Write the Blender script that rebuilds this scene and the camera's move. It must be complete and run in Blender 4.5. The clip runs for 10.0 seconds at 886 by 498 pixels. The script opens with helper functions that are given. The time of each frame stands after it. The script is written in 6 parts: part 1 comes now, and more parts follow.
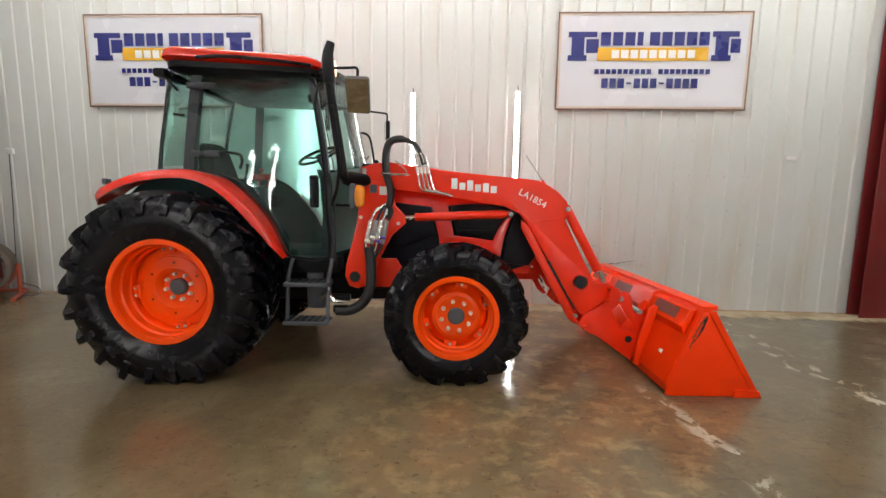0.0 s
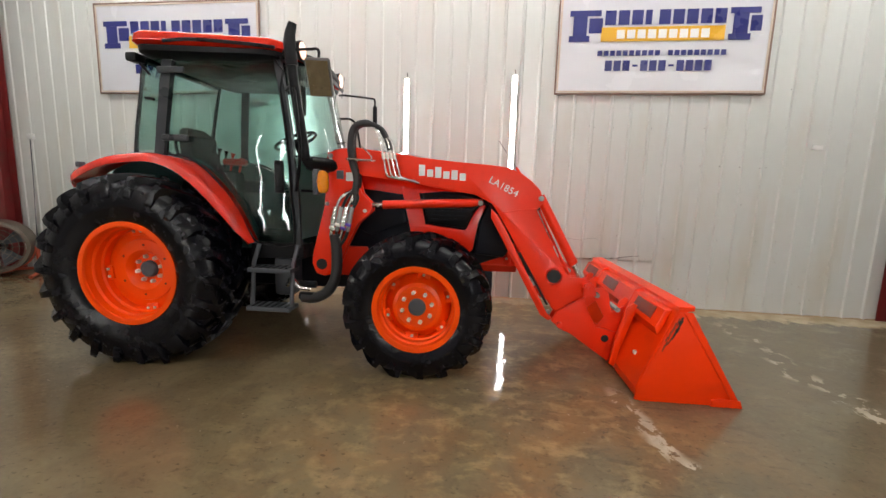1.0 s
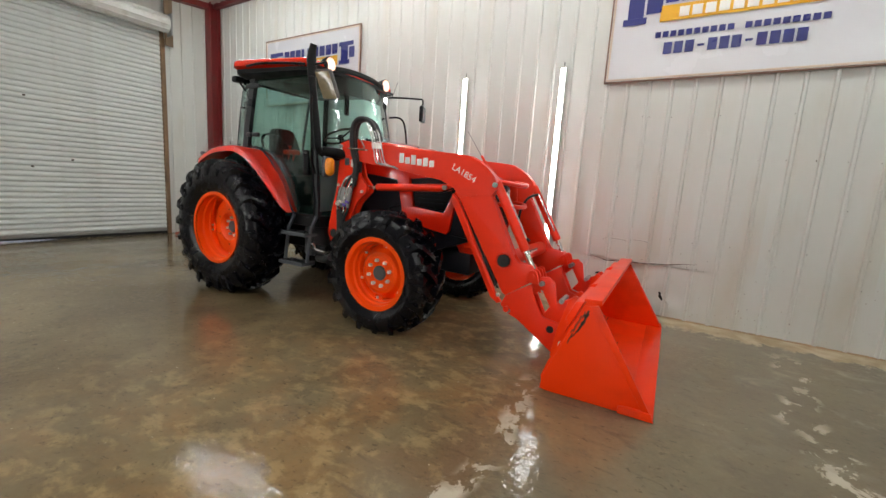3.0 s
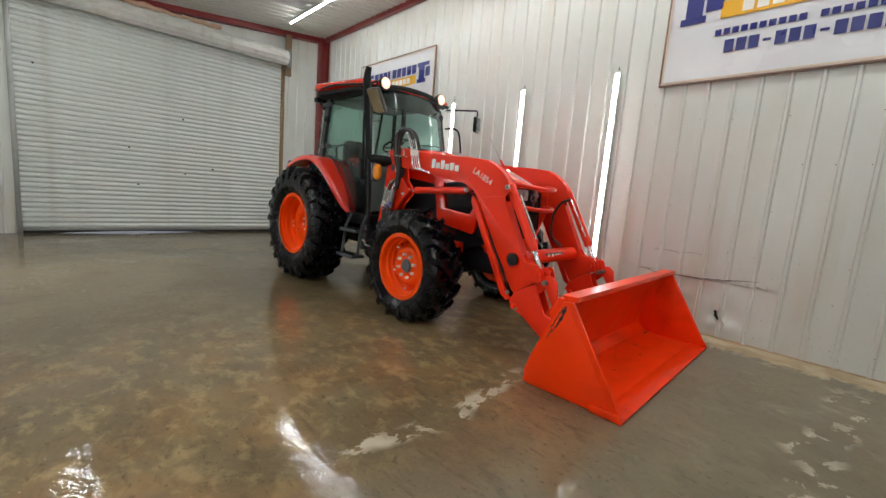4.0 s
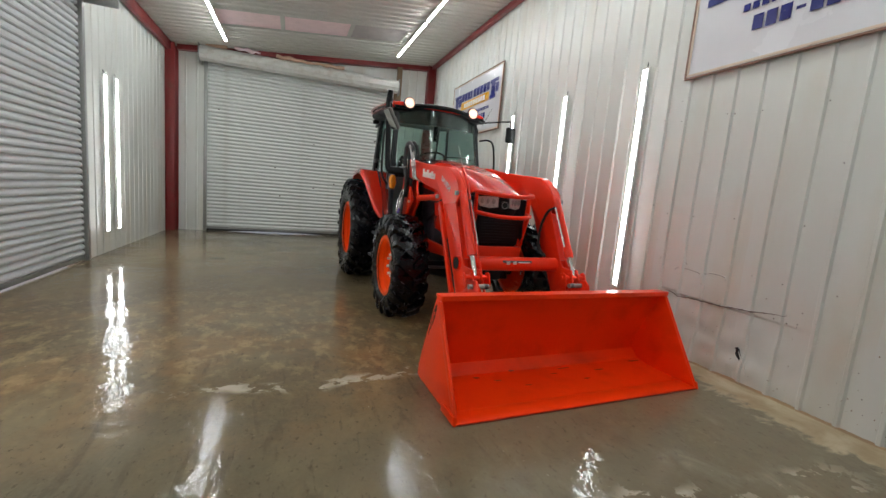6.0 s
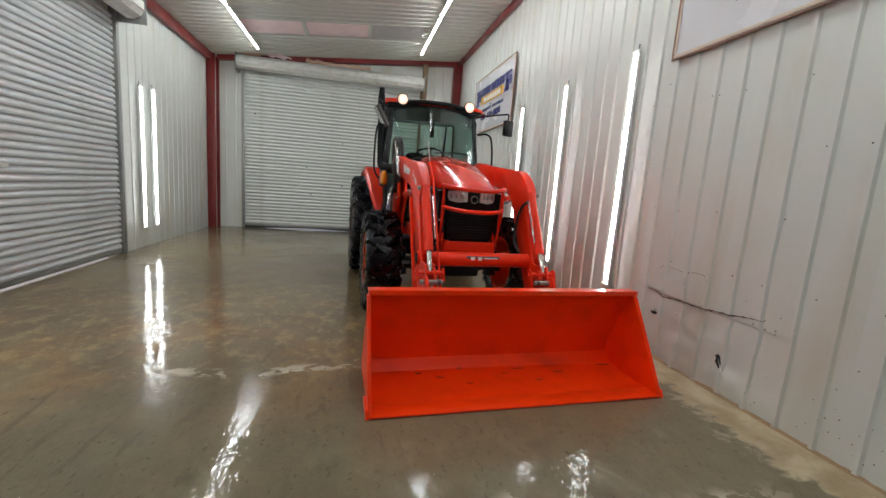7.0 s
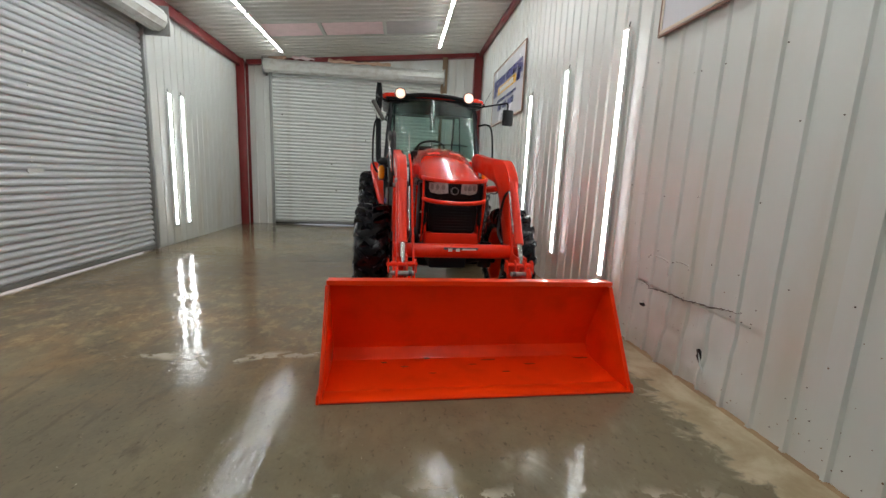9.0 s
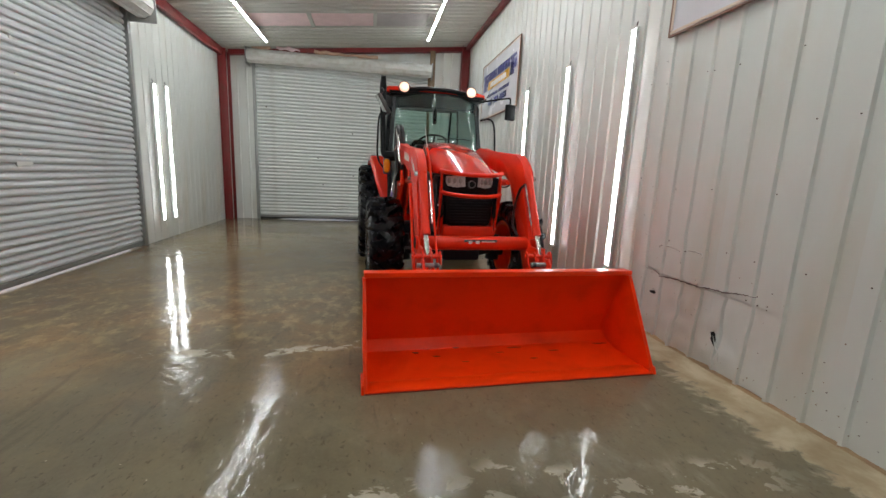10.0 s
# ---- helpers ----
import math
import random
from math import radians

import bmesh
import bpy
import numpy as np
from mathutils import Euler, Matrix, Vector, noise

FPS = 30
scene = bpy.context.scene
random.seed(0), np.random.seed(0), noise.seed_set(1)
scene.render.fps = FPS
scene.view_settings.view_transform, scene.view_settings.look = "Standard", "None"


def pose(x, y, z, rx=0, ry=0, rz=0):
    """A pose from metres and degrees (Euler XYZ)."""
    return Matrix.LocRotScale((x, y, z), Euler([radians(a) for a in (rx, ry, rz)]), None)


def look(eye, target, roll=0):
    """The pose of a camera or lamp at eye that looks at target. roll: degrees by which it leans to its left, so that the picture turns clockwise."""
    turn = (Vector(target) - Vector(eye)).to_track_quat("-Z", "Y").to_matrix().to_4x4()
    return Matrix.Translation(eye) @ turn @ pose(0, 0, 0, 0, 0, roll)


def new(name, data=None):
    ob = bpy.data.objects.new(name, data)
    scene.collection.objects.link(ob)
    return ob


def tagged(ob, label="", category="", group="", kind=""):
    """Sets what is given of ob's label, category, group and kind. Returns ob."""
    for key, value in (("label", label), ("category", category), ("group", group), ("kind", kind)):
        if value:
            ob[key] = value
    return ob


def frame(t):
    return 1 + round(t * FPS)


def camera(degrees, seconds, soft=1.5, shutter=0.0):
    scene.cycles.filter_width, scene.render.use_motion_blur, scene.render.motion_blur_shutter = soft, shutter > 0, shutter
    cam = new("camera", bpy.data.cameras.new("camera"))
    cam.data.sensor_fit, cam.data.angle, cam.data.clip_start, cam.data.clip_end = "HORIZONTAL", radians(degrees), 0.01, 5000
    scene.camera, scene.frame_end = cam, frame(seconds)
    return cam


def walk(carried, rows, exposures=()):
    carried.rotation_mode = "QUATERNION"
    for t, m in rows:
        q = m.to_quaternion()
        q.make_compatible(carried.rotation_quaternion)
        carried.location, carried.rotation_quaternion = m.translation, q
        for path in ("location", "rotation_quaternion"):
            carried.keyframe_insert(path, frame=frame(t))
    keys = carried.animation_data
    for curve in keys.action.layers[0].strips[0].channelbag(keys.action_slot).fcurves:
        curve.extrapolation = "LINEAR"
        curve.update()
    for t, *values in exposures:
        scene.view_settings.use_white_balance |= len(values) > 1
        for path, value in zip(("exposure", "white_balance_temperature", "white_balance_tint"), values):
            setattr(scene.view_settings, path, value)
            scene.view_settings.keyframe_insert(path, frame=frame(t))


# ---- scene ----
cam = camera(94.7, 10.0)
PATH = [
    (0, (0.207, 0.481, 1.449), (0.115, 2.465, 1.214), 0.9),
    (0.5, (0.391, 0.512, 1.442), (0.255, 2.489, 1.176), 1.3),
    (1, (0.735, 0.644, 1.438), (0.49, 2.609, 1.153), 1.7),
    (1.5, (1.153, 0.626, 1.403), (0.766, 2.567, 1.112), 2.2),
    (2, (1.61, 0.673, 1.384), (1.061, 2.573, 1.083), 2.9),
    (2.5, (2.099, 0.739, 1.388), (1.317, 2.553, 1.075), 3.4),
    (4, (3.362, 1.106, 1.314), (1.926, 2.47, 1.035), 4.6),
    (4.5, (3.764, 1.316, 1.363), (2.177, 2.502, 1.091), 5.1),
    (5, (4.039, 1.739, 1.361), (2.316, 2.719, 1.088), 4.9),
    (5.5, (4.347, 2.141, 1.361), (2.549, 2.977, 1.099), 5.0),
    (7, (4.78, 3.407, 1.415), (2.851, 3.842, 1.116), 4.2),
    (7.5, (4.859, 3.697, 1.422), (2.913, 4.036, 1.108), 3.8),
    (8, (4.879, 3.987, 1.421), (2.923, 4.247, 1.096), 3.2),
    (8.5, (4.887, 4.053, 1.42), (2.926, 4.264, 1.09), 2.7),
    (9, (4.894, 4.007, 1.427), (2.936, 4.228, 1.088), 2.6),
    (9.5, (4.874, 3.802, 1.409), (2.921, 4.057, 1.06), 2.5),
    (10, (4.906, 3.57, 1.403), (2.97, 3.92, 1.042), 2.6),
]
walk(cam, [(t, look(eye, target, roll)) for t, eye, target, roll in PATH],
     exposures=[(0, 0.35, 6850, 16), (2.5, 0.27, 6800, 14), (4.5, 0.03, 6600, 10), (5.5, -0.03, 6500, 10), (7.5, -0.04, 6500, 10), (10, -0.04, 6500, 10)])

# ---- world and exposure ----
world = bpy.data.worlds.new("sky")
scene.world = world
world.use_nodes = True
sky = world.node_tree.nodes.new("ShaderNodeTexSky")
sky.sky_type, sky.sun_disc = "NISHITA", False
sky.sun_elevation, sky.sun_rotation = radians(40), radians(200)
backg = world.node_tree.nodes["Background"]
backg.inputs["Strength"].default_value = 0.15
sky.dust_density, sky.air_density = 5.0, 0.6
world.node_tree.links.new(sky.outputs[0], backg.inputs["Color"])
CEILING_GLOW = 76.0
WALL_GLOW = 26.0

# ---- materials ----


def mat(name, base, rough=0.5, metal=0.0, vary=0.12, scale=3.0, bump=0.0, bump_scale=60.0, stretch=(1, 1, 1),
        coat=0.0, spec=0.5, rough_vary=0.1, per_object=0.0, dirt=None, dirt_amount=0.0, dirt_scale=6.0):
    """A painted, rubber or metal surface: two scales of variation in colour and gloss, fine relief, and dirt if given."""
    m = bpy.data.materials.new(name)
    m.use_nodes = True
    n, l = m.node_tree.nodes, m.node_tree.links
    b = n["Principled BSDF"]
    co = n.new("ShaderNodeTexCoord")
    mp = n.new("ShaderNodeMapping")
    mp.inputs["Scale"].default_value = stretch
    l.new(co.outputs["Object"], mp.inputs["Vector"])
    big = n.new("ShaderNodeTexNoise")
    big.inputs["Scale"].default_value, big.inputs["Detail"].default_value = scale, 5
    l.new(mp.outputs[0], big.inputs["Vector"])
    fine = n.new("ShaderNodeTexNoise")
    fine.inputs["Scale"].default_value, fine.inputs["Detail"].default_value = bump_scale, 4
    l.new(mp.outputs[0], fine.inputs["Vector"])
    hue = n.new("ShaderNodeMix")
    hue.data_type = "RGBA"
    lo = [c * (1 - vary) for c in base]
    hi = [min(1, c * (1 + vary)) for c in base]
    hue.inputs["A"].default_value, hue.inputs["B"].default_value = (*lo, 1), (*hi, 1)
    mix = n.new("ShaderNodeMath")
    mix.operation = "MULTIPLY_ADD"
    l.new(fine.outputs["Fac"], mix.inputs[0])
    mix.inputs[1].default_value = 0.3
    l.new(big.outputs["Fac"], mix.inputs[2])
    less = n.new("ShaderNodeMath")
    less.operation = "SUBTRACT"
    l.new(mix.outputs[0], less.inputs[0])
    less.inputs[1].default_value = 0.15
    value = less
    if per_object:
        info = n.new("ShaderNodeObjectInfo")
        add = n.new("ShaderNodeMath")
        add.operation = "MULTIPLY_ADD"
        l.new(info.outputs["Random"], add.inputs[0])
        add.inputs[1].default_value = per_object
        l.new(less.outputs[0], add.inputs[2])
        value = add
    l.new(value.outputs[0], hue.inputs["Factor"])
    colour = hue.outputs["Result"]
    if dirt:
        spot = n.new("ShaderNodeTexNoise")
        spot.inputs["Scale"].default_value, spot.inputs["Detail"].default_value = dirt_scale, 8
        l.new(mp.outputs[0], spot.inputs["Vector"])
        ramp = n.new("ShaderNodeMapRange")
        ramp.inputs["From Min"].default_value, ramp.inputs["From Max"].default_value = 0.5, 0.75
        ramp.inputs["To Max"].default_value = dirt_amount
        l.new(spot.outputs["Fac"], ramp.inputs["Value"])
        over = n.new("ShaderNodeMix")
        over.data_type = "RGBA"
        l.new(ramp.outputs[0], over.inputs["Factor"])
        l.new(colour, over.inputs["A"])
        over.inputs["B"].default_value = (*dirt, 1)
        colour = over.outputs["Result"]
    l.new(colour, b.inputs["Base Color"])
    rr = n.new("ShaderNodeMapRange")
    rr.inputs["From Min"].default_value, rr.inputs["From Max"].default_value = 0.3, 0.7
    rr.inputs["To Min"].default_value, rr.inputs["To Max"].default_value = max(0.02, rough - rough_vary), min(1, rough + rough_vary)
    l.new(big.outputs["Fac"], rr.inputs["Value"])
    l.new(rr.outputs[0], b.inputs["Roughness"])
    b.inputs["Metallic"].default_value = metal
    b.inputs["Coat Weight"].default_value = coat
    b.inputs["Specular IOR Level"].default_value = spec
    b.inputs["Coat Roughness"].default_value = 0.08
    if bump:
        bp = n.new("ShaderNodeBump")
        bp.inputs["Strength"].default_value, bp.inputs["Distance"].default_value = bump, 0.01
        l.new(fine.outputs["Fac"], bp.inputs["Height"])
        l.new(bp.outputs[0], b.inputs["Normal"])
    return m


def glow(name, colour, strength):
    m = bpy.data.materials.new(name)
    m.use_nodes = True
    b = m.node_tree.nodes["Principled BSDF"]
    b.inputs["Base Color"].default_value = (0.8, 0.8, 0.8, 1)
    b.inputs["Emission Color"].default_value = (*colour, 1)
    b.inputs["Emission Strength"].default_value = strength
    return m


def clear(name, colour, ior=1.45, rough=0.0, wave=0.0):
    m = bpy.data.materials.new(name)
    m.use_nodes = True
    b = m.node_tree.nodes["Principled BSDF"]
    b.inputs["Base Color"].default_value = (*colour, 1)
    b.inputs["Transmission Weight"].default_value = 1.0
    b.inputs["Roughness"].default_value = rough
    b.inputs["IOR"].default_value = ior
    if wave:
        n, l = m.node_tree.nodes, m.node_tree.links
        co, tx, bp = n.new("ShaderNodeTexCoord"), n.new("ShaderNodeTexNoise"), n.new("ShaderNodeBump")
        tx.inputs["Scale"].default_value, tx.inputs["Detail"].default_value = 3.2, 2
        bp.inputs["Strength"].default_value, bp.inputs["Distance"].default_value = 1.0, wave
        l.new(co.outputs["Object"], tx.inputs["Vector"])
        l.new(tx.outputs["Fac"], bp.inputs["Height"])
        l.new(bp.outputs[0], b.inputs["Normal"])
    return m


def wet_concrete():
    """Stained brown-grey slab under a thin film of water, with dry, pale scuffs along its joints and by the wall."""
    m = bpy.data.materials.new("wet_concrete")
    m.use_nodes = True
    n, l = m.node_tree.nodes, m.node_tree.links
    b = n["Principled BSDF"]
    co = n.new("ShaderNodeTexCoord")

    def tex(scale, detail=6, rough=0.55, distort=0.0, stretch=None):
        t = n.new("ShaderNodeTexNoise")
        t.inputs["Scale"].default_value, t.inputs["Detail"].default_value = scale, detail
        t.inputs["Roughness"].default_value, t.inputs["Distortion"].default_value = rough, distort
        src = co.outputs["Object"]
        if stretch:
            mp = n.new("ShaderNodeMapping")
            mp.inputs["Scale"].default_value = stretch
            l.new(src, mp.inputs["Vector"])
            src = mp.outputs[0]
        l.new(src, t.inputs["Vector"])
        return t.outputs["Fac"]

    def span(v, a, c, lo=0.0, hi=1.0, smooth=True):
        r = n.new("ShaderNodeMapRange")
        r.interpolation_type = "SMOOTHSTEP" if smooth else "LINEAR"
        for k, x in (("From Min", a), ("From Max", c), ("To Min", lo), ("To Max", hi)):
            r.inputs[k].default_value = x
        l.new(v, r.inputs["Value"])
        return r.outputs[0]

    def calc(op, a, c):
        k = n.new("ShaderNodeMath")
        k.operation = op
        for i, x in enumerate((a, c)):
            if isinstance(x, (int, float)):
                k.inputs[i].default_value = x
            else:
                l.new(x, k.inputs[i])
        return k.outputs[0]

    def blend(f, a, c):
        k = n.new("ShaderNodeMix")
        k.data_type = "RGBA"
        l.new(f, k.inputs["Factor"])
        for s, x in (("A", a), ("B", c)):
            if isinstance(x, tuple):
                k.inputs[s].default_value = (*x, 1)
            else:
                l.new(x, k.inputs[s])
        return k.outputs["Result"]

    sep = n.new("ShaderNodeSeparateXYZ")
    l.new(co.outputs["Object"], sep.inputs[0])
    X, Y = sep.outputs["X"], sep.outputs["Y"]
    stain = tex(0.55, 7, 0.6, 0.6)
    mid = tex(2.6, 7, 0.62, 0.4)
    grit = tex(45, 5, 0.6)
    colour = blend(span(stain, 0.38, 0.62), (0.132, 0.092, 0.046), (0.215, 0.162, 0.090))
    rust = calc("MULTIPLY", span(tex(1.5, 7, 0.66, 0.4), 0.42, 0.64, 0, 0.5), calc("MULTIPLY", span(X, -1.2, 0.4), span(X, 1.8, 3.2, 1.0, 0.0)))
    colour = blend(rust, colour, (0.30, 0.160, 0.060))
    colour = blend(span(tex(6.5, 6, 0.7, 0.5), 0.54, 0.74, 0, 0.5), colour, (0.060, 0.044, 0.026))
    colour = blend(span(mid, 0.28, 0.45, 0.35, 0.0), colour, (0.06, 0.05, 0.036))

    # the outer slab shifts towards grey-olive
    outer_tone = span(calc("ADD", X, calc("MULTIPLY", calc("SUBTRACT", tex(0.8, 5), 0.5), 1.6)), 1.5, 2.6, 0.0, 0.38)
    colour = blend(outer_tone, colour, (0.135, 0.128, 0.092))

    # short dark rubber marks in two directions where machines turn
    def marks(turn, scale, lo, hi):
        mp = n.new("ShaderNodeMapping")
        mp.inputs["Rotation"].default_value = (0, 0, radians(turn))
        mp.inputs["Scale"].default_value = (scale, scale * 5.5, 1)
        l.new(co.outputs["Object"], mp.inputs["Vector"])
        t = n.new("ShaderNodeTexNoise")
        t.inputs["Scale"].default_value, t.inputs["Detail"].default_value = 1.0, 5
        t.inputs["Distortion"].default_value = 0.7
        l.new(mp.outputs[0], t.inputs["Vector"])
        return span(t.outputs["Fac"], lo, hi)

    drive = calc("MULTIPLY", calc("MULTIPLY", span(X, 0.2, 1.2), span(X, 2.6, 3.4, 1, 0)), calc("MULTIPLY", span(Y, 0.2, 1.2), span(Y, 3.6, 4.6, 1, 0)))
    rubber = calc("MAXIMUM", marks(38, 1.5, 0.60, 0.68), marks(-52, 1.9, 0.62, 0.69))
    colour = blend(calc("MULTIPLY", calc("MULTIPLY", rubber, drive), 0.28), colour, (0.035, 0.028, 0.02))
    # silt: golden smears, dark flecks and a few pale crumbs
    silt = calc("MULTIPLY", span(tex(5.0, 8, 0.66, 0.25, (1, 1.3, 1)), 0.48, 0.64, 0, 0.5), calc("MULTIPLY", span(X, -1.4, 0.4, 0.1, 1.0), span(X, 1.2, 2.2, 1.0, 0.12)))
    colour = blend(silt, colour, (0.40, 0.285, 0.135))
    colour = blend(span(tex(19, 6, 0.66, 0.3, (1, 1.6, 1)), 0.57, 0.68, 0, 0.55), colour, (0.045, 0.032, 0.018))
    colour = blend(span(tex(31, 3, 0.5), 0.735, 0.76, 0, 0.8), colour, (0.55, 0.46, 0.33))
    colour = blend(span(grit, 0.35, 0.75, 0, 0.12), colour, (0.24, 0.20, 0.14))

    # dry scuffs: bands along two slab joints, and the strip at the foot of the long wall
    wobble = calc("MULTIPLY", calc("SUBTRACT", tex(1.3, 3), 0.5), 0.5)

    def band(axis, at, half):
        d = calc("ABSOLUTE", calc("SUBTRACT", calc("ADD", axis, wobble), at), 0)
        return span(d, half * 0.3, half, 1, 0)

    def between(axis, a, c, soft=0.25):
        return calc("MULTIPLY", span(axis, a - soft, a + soft), span(axis, c - soft, c + soft, 1, 0))

    patch = tex(6.5, 7, 0.62, 0.5, (1, 0.7, 1))
    one = calc("MULTIPLY", band(X, 1.72, 0.10), between(Y, 1.9, 3.6))
    two = calc("MULTIPLY", band(X, 3.36, 0.17), between(Y, 3.3, 5.6))
    three = calc("MULTIPLY", between(X, 2.75, 6.5, 0.5), between(Y, 3.7, 6.2, 0.6))
    foot = span(calc("ADD", calc("ADD", Y, wobble), calc("MULTIPLY", calc("SUBTRACT", patch, 0.5), 0.7)), 5.78, 5.90)
    foot = calc("MULTIPLY", foot, span(X, 0.5, 2.4, 0.4, 1.0))
    flake = calc("MAXIMUM", calc("MULTIPLY", one, span(patch, 0.525, 0.56)), calc("MULTIPLY", two, span(patch, 0.55, 0.585)))
    haze = calc("MULTIPLY", three, span(tex(2.3, 8, 0.62, 0.5, (1, 1.5, 1)), 0.50, 0.78, 0, 0.5))
    dry = calc("MAXIMUM", calc("MAXIMUM", flake, haze), foot)
    pale = blend(span(mid, 0.4, 0.6), (0.34, 0.30, 0.23), (0.50, 0.44, 0.35))
    sandy = blend(foot, pale, blend(span(mid, 0.35, 0.65), (0.36, 0.27, 0.165), (0.56, 0.46, 0.32)))
    colour = blend(calc("MULTIPLY", dry, 0.85), colour, sandy)
    l.new(colour, b.inputs["Base Color"])
    puddle = span(tex(0.9, 5, 0.55, 0.5), 0.4, 0.62, 0.02, 0.09)
    # the film thins to damp grains in patches and round the slab joint
    thin = calc("MAXIMUM", span(tex(1.3, 5, 0.6, 0.6), 0.52, 0.66), calc("MULTIPLY", between(X, 1.35, 2.1, 0.3), 0.8))
    damp = calc("MULTIPLY", thin, span(tex(16, 6, 0.7, 0.4), 0.42, 0.58))
    rough = calc("ADD", calc("MULTIPLY", puddle, 0.6), calc("MULTIPLY", damp, 0.05))
    l.new(calc("ADD", span(stain, 0.3, 0.7, 0.40, 0.55), calc("MULTIPLY", dry, 0.25)), b.inputs["Roughness"])
    b.inputs["IOR"].default_value = 1.33
    b.inputs["Specular IOR Level"].default_value = 0.10
    speck = span(tex(26, 5, 0.65, 0.3, (1, 1, 1)), 0.40, 0.47, 0.15, 1.0)
    film = calc("MAXIMUM", speck, span(tex(1.1, 5, 0.6, 0.5), 0.36, 0.54, 0.0, 1.0))
    l.new(calc("MULTIPLY", calc("SUBTRACT", 1.0, dry), film), b.inputs["Coat Weight"])
    l.new(rough, b.inputs["Coat Roughness"])
    b.inputs["Coat IOR"].default_value = 1.43
    ripple = n.new("ShaderNodeBump")
    ripple.inputs["Distance"].default_value = 0.01
    l.new(span(tex(1.7, 4), 0.38, 0.60, 0.20, 0.60), ripple.inputs["Strength"])
    l.new(calc("ADD", calc("MULTIPLY", tex(3, 2, 0.5), 0.5), calc("ADD", calc("MULTIPLY", tex(13, 3, 0.55, 0.3), 0.62), calc("MULTIPLY", tex(34, 2, 0.5, 0.0, (0.8, 1.2, 1)), 0.13))), ripple.inputs["Height"])
    l.new(ripple.outputs[0], b.inputs["Coat Normal"])
    bp = n.new("ShaderNodeBump")
    bp.inputs["Strength"].default_value, bp.inputs["Distance"].default_value = 0.20, 0.01
    l.new(calc("ADD", calc("ADD", tex(5, 4, 0.5), calc("MULTIPLY", tex(24, 3, 0.55), 0.45)), calc("MULTIPLY", grit, 0.12)), bp.inputs["Height"])
    l.new(bp.outputs[0], b.inputs["Normal"])
    return m


FLOOR = wet_concrete()
WALL = mat("cream_steel_sheet", (0.64, 0.645, 0.615), 0.36, vary=0.05, spec=0.6, scale=1.2, bump=0.04, bump_scale=9, stretch=(1, 1, 0.25),
           rough_vary=0.08, dirt=(0.50, 0.42, 0.30), dirt_amount=0.42, dirt_scale=2.2)
LINER = mat("ceiling_sheet", (0.52, 0.51, 0.47), 0.42, vary=0.08, scale=1.5, stretch=(1, 0.3, 1))
SLAT_GREY = mat("near_door_slat", (0.62, 0.63, 0.65), 0.32, vary=0.06, scale=2.0, bump=0.015, bump_scale=20, per_object=0.3, rough_vary=0.05,
                dirt=(0.30, 0.27, 0.24), dirt_amount=0.3, dirt_scale=3)
SLAT = mat("door_slat", (0.65, 0.665, 0.645), 0.52, vary=0.05, scale=2.0, bump=0.015, bump_scale=20, per_object=0.25, rough_vary=0.05,
           dirt=(0.36, 0.32, 0.27), dirt_amount=0.25, dirt_scale=4)
COILM = mat("coil_cover", (0.60, 0.59, 0.56), 0.45, vary=0.08, scale=2, dirt=(0.3, 0.22, 0.15), dirt_amount=0.4)
GALV = mat("galvanised", (0.34, 0.34, 0.33), 0.45, 0.7, vary=0.2, scale=12)
STEELRED = mat("red_oxide_steel", (0.20, 0.018, 0.018), 0.42, vary=0.2, scale=2.5, bump=0.05, bump_scale=30,
               dirt=(0.12, 0.05, 0.035), dirt_amount=0.5)
PALE = mat("grey_insulation", (0.46, 0.42, 0.42), 0.85, vary=0.2, scale=5, bump=0.4, bump_scale=30)
PINK = mat("insulation", (0.90, 0.68, 0.70), 0.8, vary=0.15, scale=6, bump=0.4, bump_scale=30)
TORN = mat("torn_insulation", (0.55, 0.36, 0.26), 0.9, vary=0.3, scale=9, bump=0.5, bump_scale=40)
TUBE_C = glow("ceiling_tube", (0.93, 1.0, 1.0), CEILING_GLOW)
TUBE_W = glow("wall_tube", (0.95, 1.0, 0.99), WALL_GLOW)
HOUSING = mat("lamp_housing", (0.7, 0.7, 0.68), 0.4, vary=0.03)

ORANGE = mat("orange_paint", (0.86, 0.030, 0.005), 0.36, spec=0.30, vary=0.07, scale=4, coat=0.15, bump=0.015, bump_scale=50,
             dirt=(0.50, 0.025, 0.008), dirt_amount=0.25, dirt_scale=8)
HOOD = mat("hood_paint", (0.78, 0.022, 0.006), 0.22, spec=0.5, vary=0.05, scale=3, coat=0.8, rough_vary=0.05)
RIM = mat("rim_paint", (0.96, 0.078, 0.002), 0.36, spec=0.22, vary=0.06, scale=5, coat=0.08)
BUCKET = mat("bucket_paint", (0.95, 0.044, 0.002), 0.34, spec=0.24, vary=0.08, scale=2.2, bump=0.03, bump_scale=40, coat=0.12,
             dirt=(0.50, 0.016, 0.003), dirt_amount=0.4, dirt_scale=3.2, rough_vary=0.06)
RUBBER = mat("tyre_rubber", (0.003, 0.003, 0.005), 0.22, vary=0.35, scale=14, bump=0.07, bump_scale=45, rough_vary=0.12, spec=0.26)
BLACK = mat("black_plastic", (0.006, 0.006, 0.007), 0.36, vary=0.25, scale=6, bump=0.05, bump_scale=120, spec=0.17)
NAVY = mat("engine_black", (0.006, 0.007, 0.012), 0.5, spec=0.22, vary=0.4, scale=8, bump=0.15, bump_scale=60)
